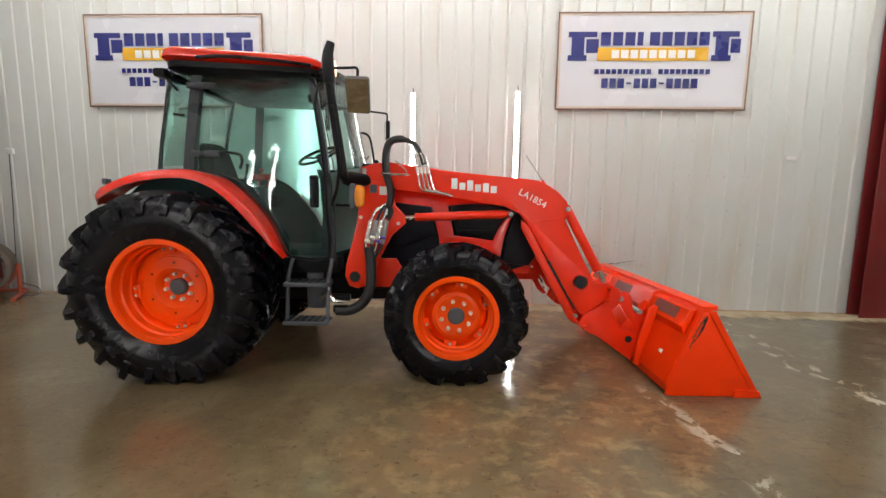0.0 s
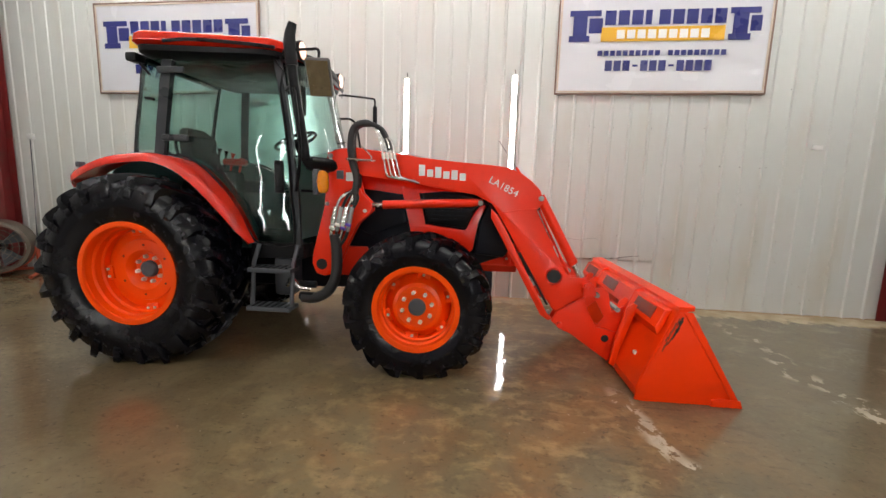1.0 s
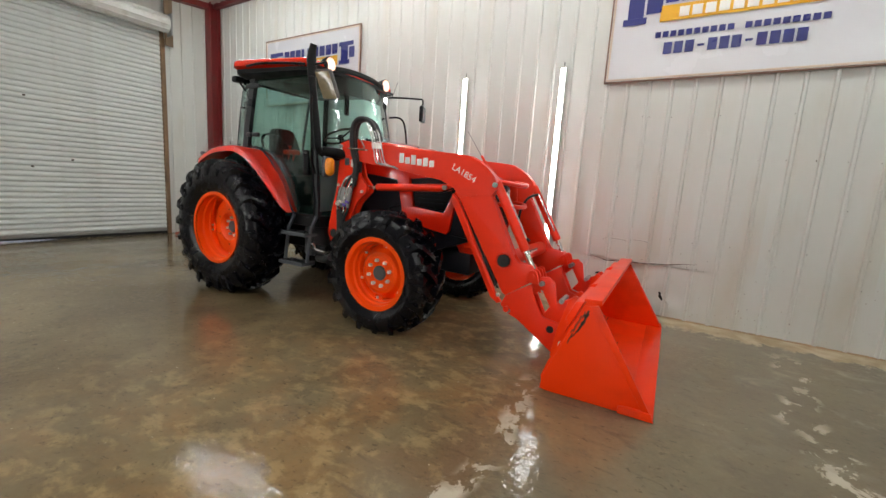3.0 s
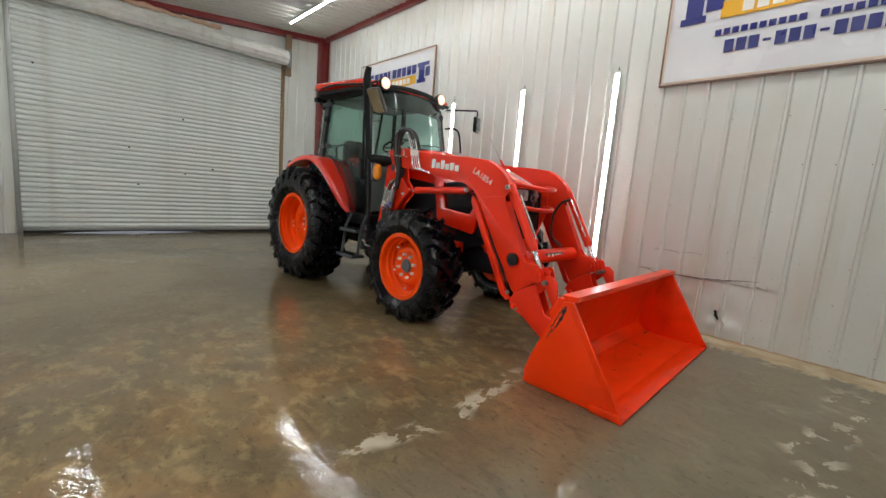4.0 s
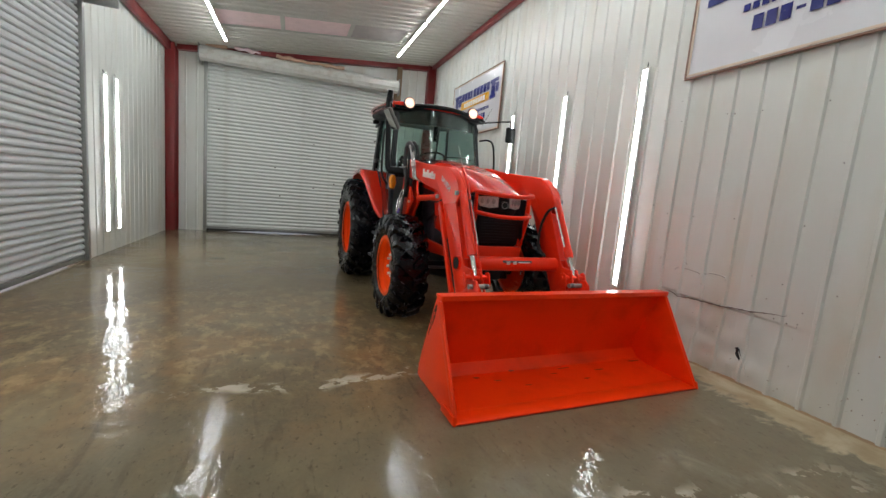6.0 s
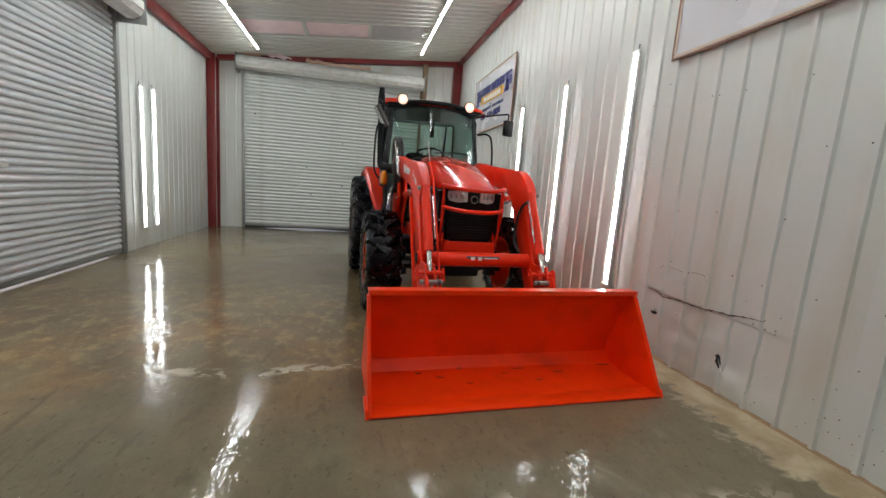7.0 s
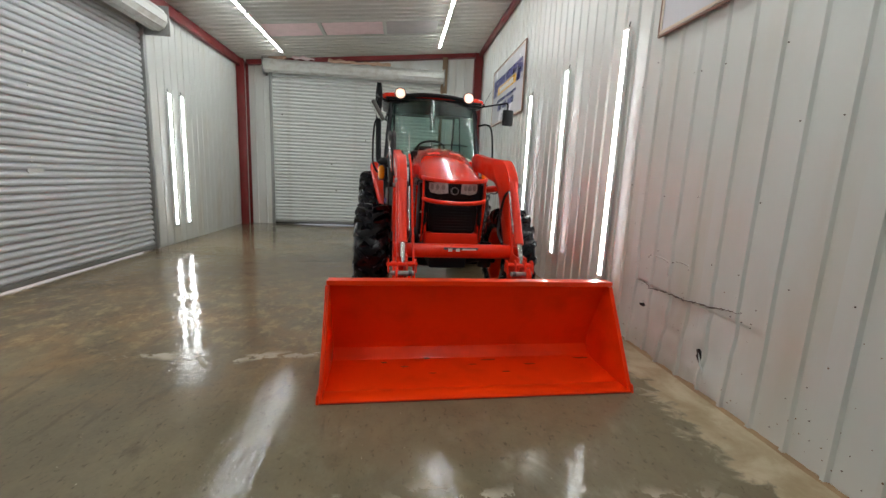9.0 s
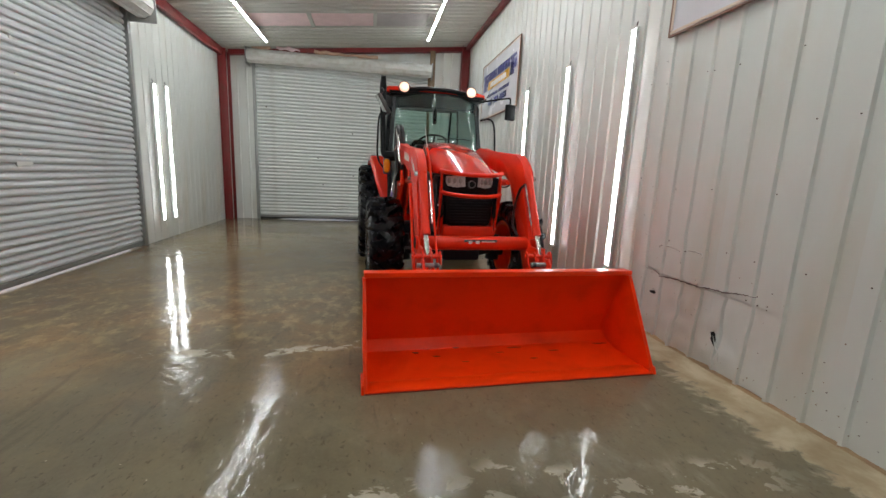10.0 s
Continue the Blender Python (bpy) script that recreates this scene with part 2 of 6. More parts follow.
GREY = mat("dark_grey_steel", (0.075, 0.08, 0.09), 0.42, 0.2, vary=0.15, scale=9, bump=0.05)
POST = mat("cab_post", (0.026, 0.029, 0.033), 0.33, spec=0.3, vary=0.15, scale=5)
SHELL = mat("mirror_shell", (0.11, 0.105, 0.10), 0.38, 0.45, vary=0.15, scale=9)
CHROME = mat("bright_steel", (0.72, 0.71, 0.68), 0.22, 0.95, vary=0.1, scale=20)
ZINC = mat("zinc_bolt", (0.80, 0.74, 0.68), 0.35, 0.35, vary=0.1, scale=30)
WHITE = mat("white_decal", (0.80, 0.79, 0.77), 0.35, vary=0.03)
BANNER = mat("banner_sheet", (0.66, 0.655, 0.69), 0.22, vary=0.02, scale=2, bump=0.25, bump_scale=2.2, coat=0.2)
BLUE = mat("banner_blue", (0.022, 0.026, 0.16), 0.3, vary=0.08)
YELLOW = mat("banner_yellow", (0.75, 0.40, 0.03), 0.3, vary=0.05)
TAN = mat("banner_border", (0.62, 0.50, 0.40), 0.4, vary=0.1)
EDGE = mat("banner_strip", (0.24, 0.14, 0.10), 0.5, vary=0.3, scale=12)
MARK_SHADOW = mat("dark_mark_and_shadow", (0.12, 0.09, 0.08), 0.5, vary=0.3, scale=12)
AMBER = mat("amber_lens", (0.85, 0.26, 0.01), 0.15, vary=0.1, scale=40, coat=0.8)
LAMP = glow("work_lamp_lens", (1.0, 0.76, 0.52), 1.7)
LAMP_HALO = glow("work_lamp_halo", (1.0, 0.46, 0.26), 0.9)
GLASS = clear("green_glass", (0.44, 0.68, 0.62), ior=1.48, wave=0.003)
SCREEN = clear("screen_glass", (0.60, 0.73, 0.69), ior=1.5, wave=0.010)
FOGGED = clear("fogged_glass", (0.40, 0.60, 0.55), rough=0.42)
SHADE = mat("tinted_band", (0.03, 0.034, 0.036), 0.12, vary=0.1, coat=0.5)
REFLECT = mat("headlight_bowl", (0.50, 0.50, 0.50), 0.35, 0.0, vary=0.35, scale=60, coat=1.0)
LENS = clear("lamp_lens", (0.95, 0.95, 0.95))
SEAT = mat("seat_vinyl", (0.015, 0.015, 0.016), 0.6, spec=0.2, vary=0.2, bump=0.2, bump_scale=150)
VENT = mat("vent_mesh", (0.42, 0.06, 0.035), 0.5, vary=0.3, scale=90)
RUSTY = mat("rusty_guide", (0.22, 0.13, 0.07), 0.75, vary=0.4, scale=7)
# both linings carry the teal veil of the cab glass in their colour
LINING_VEIL = mat("fender_lining_veil", (0.030, 0.075, 0.070), 0.7, spec=0.15, vary=0.2, bump=0.1, bump_scale=60)
INSIDE_VEIL = mat("cab_lining_veil", (0.026, 0.055, 0.052), 0.7, spec=0.1, vary=0.2, bump=0.1, bump_scale=90)
SCUFF = mat("scuffed_black", (0.02, 0.012, 0.01), 0.6, vary=0.4, scale=25)
# worn bucket paint, and the painted shade of the channel openings
WORN_SHADED = mat("worn_and_shaded_paint", (0.20, 0.03, 0.015), 0.5, vary=0.4, scale=20)
# near-black solids paint the shade inside holes and gaps; also rubber black
DARK = mat("gap_shade_black", (0.01, 0.01, 0.01), 0.8)
GLOBE = mat("mirror_glass", (0.55, 0.54, 0.52), 0.03, 1.0, vary=0.0, rough_vary=0.0)
HOSEM = mat("hose_rubber", (0.015, 0.015, 0.016), 0.5, vary=0.3, scale=30, bump=0.3, bump_scale=220)
FANRED = mat("fan_orange", (0.42, 0.07, 0.03), 0.5, vary=0.2, scale=6)
FANGREY = mat("fan_drum", (0.17, 0.135, 0.105), 0.5, 0.3, vary=0.25, scale=6)
CLIPV = mat("purple_cap", (0.14, 0.07, 0.42), 0.4)

# ---- mesh helpers ----


def part(name, bm, material, parent=None, label="", angle=32, recalc=True):
    if recalc:
        bmesh.ops.recalc_face_normals(bm, faces=bm.faces)
    me = bpy.data.meshes.new(name)
    bm.to_mesh(me)
    bm.free()
    for p in me.polygons:
        p.use_smooth = True
    me.set_sharp_from_angle(angle=radians(angle))
    me.materials.append(material)
    ob = new(name, me)
    if parent:
        ob.parent = parent
    if label:
        ob["label"] = label
    return ob


def again(ob, name, m, parent=None):
    """Another object on the same mesh."""
    o = new(name, ob.data)
    o.parent = parent or ob.parent
    o.matrix_basis = m
    if "label" in ob:
        o["label"] = ob["label"]
    return o


def B():
    return bmesh.new()


def box(bm, x0, x1, y0, y1, z0, z1, bev=0.0, seg=2):
    vs = [bm.verts.new((x, y, z)) for x in (x0, x1) for y in (y0, y1) for z in (z0, z1)]
    fs = [bm.faces.new([vs[i] for i in f]) for f in ((0, 1, 3, 2), (4, 6, 7, 5), (0, 4, 5, 1), (2, 3, 7, 6), (0, 2, 6, 4), (1, 5, 7, 3))]
    if bev:
        es = list({e for f in fs for e in f.edges})
        bmesh.ops.bevel(bm, geom=es, offset=bev, segments=seg, affect="EDGES", profile=0.5)
    return bm


def prism(bm, poly, y0, y1, bev=0.0, seg=2, axis="y"):
    """A polygon of (x, z) drawn out from y0 to y1 (or, for axis x, of (y, z) from x0 to x1; for z, of (x, y))."""
    def at(p, d):
        return {"y": (p[0], d, p[1]), "x": (d, p[0], p[1]), "z": (p[0], p[1], d)}[axis]
    a = [bm.verts.new(at(p, y0)) for p in poly]
    b = [bm.verts.new(at(p, y1)) for p in poly]
    k = len(poly)
    fs = [bm.faces.new(a), bm.faces.new(b[::-1])]
    fs += [bm.faces.new((a[i], a[(i + 1) % k], b[(i + 1) % k], b[i])) for i in range(k)]
    if bev:
        es = list(set(fs[0].edges) | set(fs[1].edges))
        bmesh.ops.recalc_face_normals(bm, faces=fs)
        bmesh.ops.bevel(bm, geom=es, offset=bev, segments=seg, affect="EDGES", profile=0.5)
    return bm


def rings(bm, loops, closed=True, caps=True):
    """Joins loops of points, each as long as the next, into a skin."""
    vv = [[bm.verts.new(p) for p in loop] for loop in loops]
    k = len(vv[0])
    for a, b in zip(vv, vv[1:]):
        for i in range(k if closed else k - 1):
            j = (i + 1) % k
            bm.faces.new((a[i], a[j], b[j], b[i]))
    if caps and closed:
        bm.faces.new(vv[0])
        bm.faces.new(vv[-1][::-1])
    return bm


def tube(bm, pts, r, seg=10, caps=True):
    pts = [Vector(p) for p in pts]
    rs = r if isinstance(r, (list, tuple)) else [r] * len(pts)
    loops, up = [], None
    for i, p in enumerate(pts):
        d = (pts[min(i + 1, len(pts) - 1)] - pts[max(i - 1, 0)]).normalized()
        if up is None:
            up = Vector((0, 0, 1)) if abs(d.z) < 0.9 else Vector((1, 0, 0))
        side = d.cross(up).normalized()
        up = side.cross(d).normalized()
        loops.append([p + rs[i] * (math.cos(a) * side + math.sin(a) * up) for a in (2 * math.pi * k / seg for k in range(seg))])
    return rings(bm, loops, True, caps)


def bend(pts, steps=5):
    """A smooth line through points."""
    p = [Vector(q) for q in pts]
    p = [2 * p[0] - p[1], *p, 2 * p[-1] - p[-2]]
    out = []
    for i in range(1, len(p) - 2):
        for k in range(steps):
            t = k / steps
            a, b, c, d = p[i - 1:i + 3]
            out.append(0.5 * (2 * b + (c - a) * t + (2 * a - 5 * b + 4 * c - d) * t * t + (3 * b - a - 3 * c + d) * t ** 3))
    return out + [p[-2]]


def turned(bm, profile, n=48, centre=(0, 0, 0), closed=False):
    """A profile of (radius, y) turned round the y axis."""
    cx, cy, cz = centre
    loops = []
    for k in range(n):
        a = 2 * math.pi * k / n
        loops.append([(cx + r * math.cos(a), cy + y, cz + r * math.sin(a)) for r, y in profile])
    vv = [[bm.verts.new(p) for p in loop] for loop in loops]
    m = len(profile)
    for k in range(n):
        a, b = vv[k], vv[(k + 1) % n]
        for i in range(m if closed else m - 1):
            j = (i + 1) % m
            bm.faces.new((a[i], a[j], b[j], b[i]))
    bmesh.ops.remove_doubles(bm, verts=bm.verts, dist=1e-5)
    return bm


def bolt(bm, p, r=0.012, h=0.012, direction=(0, -1, 0), sides=6):
    d = Vector(direction).normalized()
    p = Vector(p)
    return tube(bm, [p - 0.004 * d, p + h * 0.75 * d, p + h * d], [r, r, r * 0.75], sides)


def plate(bm, a, b, c, d, t, n):
    """A flat four-cornered sheet of thickness t along n."""
    n = Vector(n).normalized() * t
    q = [Vector(p) for p in (a, b, c, d)]
    return rings(bm, [q, [p + n for p in q]])

# ---- the building ----
NORTH, SOUTH, WEST, EAST = 6.19, -0.17, -6.84, 13.0


def ceil_z(y):
    return 4.21 + 0.1 * (y + 0.17)


def structure(ob, label, category):
    return tagged(ob, label, category, kind="structure")


bm = B()
box(bm, -12, 16, -4, 10, -0.2, 0.0)
structure(part("floor", bm, FLOOR), "wet brown-grey stained concrete slab with dry pale scuffs", "floor")

# walls: a slab with the openings left out, ribbed sheets as its children
RIB = 0.2286


def sheet_mesh(width, z0, z1, first, dent=False, rise=0.020):
    """Profile along u (0..width) of flat pans and low ribs; the sheet faces -v. first: where the first rib stands."""
    us = [(0.0, 0.0)]
    r = first
    while r < width - 0.03:
        us += [(r - 0.022, 0.0), (r - 0.011, -rise), (r + 0.011, -rise), (r + 0.022, 0.0)]
        r += RIB
    us.append((width, 0.0))
    zs = [z0, z1]
    if dent:
        zs = [0.04 * k for k in range(15)] + [0.585, 0.605, 0.625, 0.65] + [0.68 + 0.04 * k for k in range(12)] + [1.2, 1.35, 1.6, z1]
        more = []
        for (a, va), (b, vb) in zip(us, us[1:]):
            k = max(1, round((b - a) / 0.04))
            more += [(a + (b - a) * i / k, va + (vb - va) * i / k) for i in range(k)]
        us = more + [us[-1]]
    return us, zs


def wall_sheet(name, width, z0, z1, at, turn, parent, first=RIB / 2, dent=None, rise=0.020, cache={}):
    """One ribbed sheet. at: its lower corner; turn: degrees about z, 0 for a wall that faces -y."""
    key = (round(width, 3), round(z0, 3), round(z1, 3), round(first, 3), rise)
    if dent is None and key in cache:
        o = again(cache[key], name, pose(*at, 0, 0, turn), parent)
        return o
    us, zs = sheet_mesh(width, z0, z1, first, dent is not None, rise)
    bm = B()
    grid = [[bm.verts.new((u, v + (dent(u, z) if dent else 0.0), z)) for u, v in us] for z in zs]
    for a, b in zip(grid, grid[1:]):
        for i in range(len(us) - 1):
            bm.faces.new((a[i], a[i + 1], b[i + 1], b[i]))
    o = part(name, bm, WALL, parent, angle=20, recalc=False)
    o.matrix_basis = pose(*at, 0, 0, turn)
    if dent is None:
        cache[key] = o
    return o


SHEET = 4 * RIB


def clad(parent, a, b, z0, z1, to_world, turn, first=RIB / 2, dents=None, rise=0.020):
    u = a
    while u < b - 0.05:
        w = min(SHEET, b - u)
        hit = dents(u, u + w) if dents else None
        wall_sheet("panel", w, z0, z1, to_world(u), turn, parent, first, hit, rise)
        u += w


def crease(u0, u1):
    """The knocked-in stretch of the long wall, low down."""
    if u1 < 1.2 or u0 > 3.0:
        return None

    def push(u, z, u0=u0):
        x = u0 + u
        k = max(0.0, 1 - abs(x - 2.05) / 0.85) ** 0.7
        line = 0.615 + 0.03 * math.sin(x * 2.1)
        d = 0.0
        if z < line:
            d += 0.035 * k * max(0.0, 1 - (line - z) / 0.45)
        else:
            d += 0.012 * k * max(0.0, 1 - (z - line) / 0.4)
        d += 0.025 * math.exp(-((x - 2.34) ** 2 + (z - 0.21) ** 2) / 0.010)
        d -= 0.018 * math.exp(-((x - 2.43) ** 2 + (z - 0.16) ** 2) / 0.004)
        d += 0.040 * k * noise.noise((x * 5, z * 5, 2.0)) * max(0, 1 - z / 1.3)
        d += 0.016 * k * noise.noise((x * 11, z * 11, 7.0)) * max(0, 1 - z / 1.1)
        return d
    return push


bm = B()
box(bm, WEST - 0.3, EAST + 0.2, NORTH + 0.045, NORTH + 0.2, 0, 5.1)
wall_n = structure(part("wall_north", bm, WALL), "cream ribbed steel long wall with a dented foot", "wall")
bm = B()
DX0, DX1, DZ = -2.56, 1.10, 3.62
for a, b, c, d in ((WEST - 0.3, DX0, 0, 4.4), (DX1, EAST + 0.2, 0, 4.4), (DX0, DX1, DZ, 4.4)):
    box(bm, a, b, SOUTH - 0.2, SOUTH - 0.045, c, d)
wall_s = structure(part("wall_south", bm, WALL), "cream ribbed steel wall with a wide door opening", "wall")
bm = B()
EY0, EY1, EZ = 0.62, 5.06, 4.0
for a, b, c, d in ((SOUTH - 0.2, EY0, 0, 4.9), (EY1, NORTH + 0.2, 0, 4.9), (EY0, EY1, EZ, 4.9)):
    box(bm, WEST - 0.2, WEST - 0.045, a, b, c, d)
wall_w = structure(part("wall_west", bm, WALL), "cream steel end wall round a roll-up door", "wall")
# nothing of the east end is visible; wall set far off to weaken bounced light
bm = B()
box(bm, EAST + 0.045, EAST + 0.2, SOUTH - 0.2, NORTH + 0.2, 0, 5.1)
wall_e = structure(part("wall_east", bm, WALL), "unseen cream ribbed steel end wall", "wall")

# ceiling: ribbed sheets across the room, with a strip left open to the insulation
bm = B()
PITCH, HX0, HX1, HY0, HY1 = 0.2, -5.14, -4.34, 1.05, 4.75
x = HX0 - 9 * PITCH
while x < EAST:
    prof = [(0, 0), (0.035, 0), (0.05, -0.022), (0.085, -0.022), (0.1, 0), (0.16, 0), (0.2, 0)]
    cells = [(SOUTH - 0.2, HY0), (HY1, NORTH + 0.2)] if HX0 - 0.01 < x < HX1 - 0.01 else [(SOUTH - 0.2, NORTH + 0.2)]
    for y0, y1 in cells:
        lo = [bm.verts.new((x + u, y0, ceil_z(y0) + v)) for u, v in prof]
        hi = [bm.verts.new((x + u, y1, ceil_z(y1) + v)) for u, v in prof]
        for i in range(len(prof) - 1):
            bm.faces.new((lo[i], hi[i], hi[i + 1], lo[i + 1]))
    x += PITCH
structure(part("ceiling", bm, LINER, angle=20, recalc=False), "pale ribbed steel ceiling with a slot of bare insulation", "ceiling")
bm = B()
for y0, y1 in ((SOUTH - 0.4, NORTH + 0.4),):
    rings(bm, [[(WEST - 0.4, y0, ceil_z(y0) + 0.14), (EAST + 0.4, y0, ceil_z(y0) + 0.14), (EAST + 0.4, y0, ceil_z(y0) + 0.2), (WEST - 0.4, y0, ceil_z(y0) + 0.2)],
               [(WEST - 0.4, y1, ceil_z(y1) + 0.14), (EAST + 0.4, y1, ceil_z(y1) + 0.14), (EAST + 0.4, y1, ceil_z(y1) + 0.2), (WEST - 0.4, y1, ceil_z(y1) + 0.2)]])
structure(part("roof", bm, LINER), "steel roof above the ceiling", "roof")
for y0, y1 in ((1.07, 2.25), (2.31, 3.58), (3.64, 4.73)):
    bm = B()
    nx, ny = 9, 14
    g = [[bm.verts.new((HX0 + (HX1 - HX0) * i / nx, y0 + (y1 - y0) * j / ny,
                        ceil_z(y0 + (y1 - y0) * j / ny) + 0.012 + 0.012 * noise.noise((i * 0.6, y0 * 3 + j * 0.5, 0)))) for i in range(nx + 1)] for j in range(ny + 1)]
    for a, b in zip(g, g[1:]):
        for i in range(nx):
            bm.faces.new((a[i], a[i + 1], b[i + 1], b[i]))
    structure(part("insulation_panel", bm, PALE if y0 > 3.6 else PINK, recalc=False), "grey insulation facing in the ceiling slot" if y0 > 3.6 else "pale pink insulation facing showing through the ceiling", "insulation")
for y in (2.28, 3.61):
    bm = B()
    box(bm, HX0, HX1, y - 0.04, y + 0.04, ceil_z(y) - 0.012, ceil_z(y) + 0.06, 0.006)
    structure(part("trim", bm, LINER), "steel strap across the open ceiling slot", "trim")

# red steel frame


def h_beam(name, x0, x1, y0, y1, z0, z1, along, label):
    """An H section: two flanges and a web, along z."""
    bm = B()
    t = 0.014
    if along == "x":
        box(bm, x0, x0 + t, y0, y1, z0, z1, 0.003)
        box(bm, x1 - t, x1, y0, y1, z0, z1, 0.003)
        ym = (y0 + y1) / 2
        box(bm, x0 + t, x1 - t, ym - 0.006, ym + 0.006, z0, z1)
    else:
        box(bm, x0, x1, y0, y0 + t, z0, z1, 0.003)
        box(bm, x0, x1, y1 - t, y1, z0, z1, 0.003)
        xm = (x0 + x1) / 2
        box(bm, xm - 0.006, xm + 0.006, y0 + t, y1 - t, z0, z1)
    return structure(part(name, bm, STEELRED), label, "column")


h_beam("column_southwest", WEST + 0.005, WEST + 0.33, SOUTH + 0.006, SOUTH + 0.20, 0, 4.18, "x", "dark red steel corner column")
h_beam("column_northwest", WEST - 0.0, WEST + 0.22, NORTH - 0.24, NORTH - 0.03, 0, 4.82, "y", "dark red steel corner column")
h_beam("column_north", 5.45, 5.86, NORTH - 0.22, NORTH - 0.03, 0, 4.82, "y", "dark red steel wall column")
h_beam("column_south", 5.45, 5.86, SOUTH + 0.03, SOUTH + 0.22, 0, 4.18, "y", "dark red steel wall column")
bm = B()
box(bm, WEST, EAST, NORTH - 0.13, NORTH - 0.03, 4.74, 4.83, 0.006)
structure(part("eave_beam_north", bm, STEELRED), "dark red steel angle along the wall top", "beam")
bm = B()
box(bm, WEST, EAST, SOUTH + 0.03, SOUTH + 0.12, 4.02, 4.20, 0.006)
structure(part("eave_beam_south", bm, STEELRED), "dark red steel angle along the wall top", "beam")
bm = B()
rings(bm, [[(WEST + u, y, ceil_z(y) - 0.025 - h) for u, h in ((0.0, 0.0), (0.16, 0.0), (0.16, 0.11), (0.0, 0.11))] for y in (SOUTH + 0.2, NORTH - 0.24)])
structure(part("end_rafter", bm, STEELRED), "dark red steel rafter over the end wall", "beam")
# timber and torn insulation in the gap over the roll-up door
bm = B()
box(bm, WEST + 0.16, WEST + 0.20, EY1 + 0.02, EY1 + 0.16, 3.7, 4.62, 0.004)
structure(part("door_post", bm, mat("old_timber", (0.20, 0.13, 0.075), 0.7, vary=0.3, scale=4, stretch=(6, 6, 0.6), bump=0.2)), "weathered timber post beside the coil", "post")
for k, (y0, y1, z) in enumerate(((0.62, 1.05, 4.285), (1.2, 1.75, 4.31), (2.1, 3.0, 4.29), (3.0, 3.7, 4.30))):
    bm = B()
    rr = random.Random(k)
    pts = [(WEST + 0.22 + 0.03 * rr.random(), y0 + (y1 - y0) * i / 6, z + 0.05 * (rr.random() - 0.3)) for i in range(7)]
    tube(bm, pts, [0.02 + 0.035 * rr.random() for _ in pts], 7)
    structure(part("loose_insulation", bm, PINK if k == 1 else TORN), "torn brown-pink insulation hanging over the coil", "insulation")

# wet strip and edge trims at the wall feet
bm = B()
rings(bm, [[(x, NORTH + 0.02, 0.0), (x, NORTH - 0.036 - 0.022 * noise.noise((x * 3.1, 0, 0)), 0.0), (x, NORTH - 0.016, 0.006 + 0.008 * noise.noise((x * 5, 3, 0)) + 0.008 * noise.noise((x * 19, 3, 0))), (x, NORTH + 0.02, 0.011 + 0.009 * noise.noise((x * 5, 3, 0)))] for x in (WEST + 0.22 + 0.04 * k for k in range(480))])
structure(part("base_angle", bm, mat("rusty_angle", (0.30, 0.19, 0.10), 0.75, vary=0.4, scale=9)), "rust-stained bank of grit along the wall foot", "trim")

# roll-up doors


SLAT_H = 0.088


def slat_bm(length):
    bm = B()
    prof = [(0.0, 0.006), (0.005, -0.014), (0.014, -0.026), (0.036, -0.030), (0.052, -0.025), (0.066, -0.013), (0.078, 0.002), (0.082, 0.006), (SLAT_H, 0.006)]
    back = [(z, v + 0.004) for z, v in prof][::-1]
    ring = prof + back
    rings(bm, [[(0, v, z) for z, v in ring], [(length, v, z) for z, v in ring]])
    return bm


def rollup_door(name, length, z0, z1, m, label, coil_z, coil_r, paint):
    """A curtain of slats between side guides, with its coil above. Built along +x, facing -y, then set at m."""
    root = tagged(new(name), label, "roll-up door", kind="structure")
    root.matrix_basis = m
    first = part("slat", slat_bm(length), paint, root, angle=25)
    z = z0 + 0.07
    first.matrix_basis = pose(0, 0, z)
    z += SLAT_H
    while z < z1:
        again(first, "slat", pose(0, 0, z), root)
        z += SLAT_H
    bm = B()
    box(bm, 0.0, length, -0.03, 0.01, z0 + 0.012, z0 + 0.072, 0.006)
    part("bottom_bar", bm, GALV, root, "dull steel bottom bar")
    for x in (-0.07, length):
        bm = B()
        box(bm, x, x + 0.07, -0.075, -0.03, 0, z1 + 0.1, 0.004)
        box(bm, x + (0.05 if x < 0 else 0), x + (0.07 if x < 0 else 0.02), -0.03, 0.02, 0, z1 + 0.1, 0.003)
        part("guide", bm, GALV if x < 0 or name == "door_2" else RUSTY, root, "steel guide rail")
    # coil cover: an eight-sided drum with seams
    bm = B()
    cy = -coil_r - 0.06
    prof = [(coil_r * math.cos(a), coil_r * math.sin(a)) for a in (2 * math.pi * (k + 0.5) / 12 for k in range(12))]
    rings(bm, [[(x, cy + p, coil_z + q) for p, q in prof] for x in (-0.12, length * 0.33, length * 0.66, length + 0.06)])
    cover = part("coil_cover", bm, COILM, root, "pale painted coil cover", angle=12)
    for a in (195, 225, 255, 160):
        bm = B()
        p, q = cy + coil_r * math.cos(radians(a)) * 0.99, coil_z + coil_r * math.sin(radians(a)) * 0.99
        tube(bm, [(-0.10, p, q), (length + 0.04, p, q)], 0.010, 6)
        part("seam", bm, COILM, cover)
    for x in (-0.14, length + 0.05):
        bm = B()
        box(bm, x, x + 0.02, cy - coil_r - 0.02, -0.01, coil_z - coil_r - 0.06, coil_z + coil_r + 0.01, 0.004)
        part("coil_bracket", bm, GALV, root, "dark steel coil bracket")
    return root


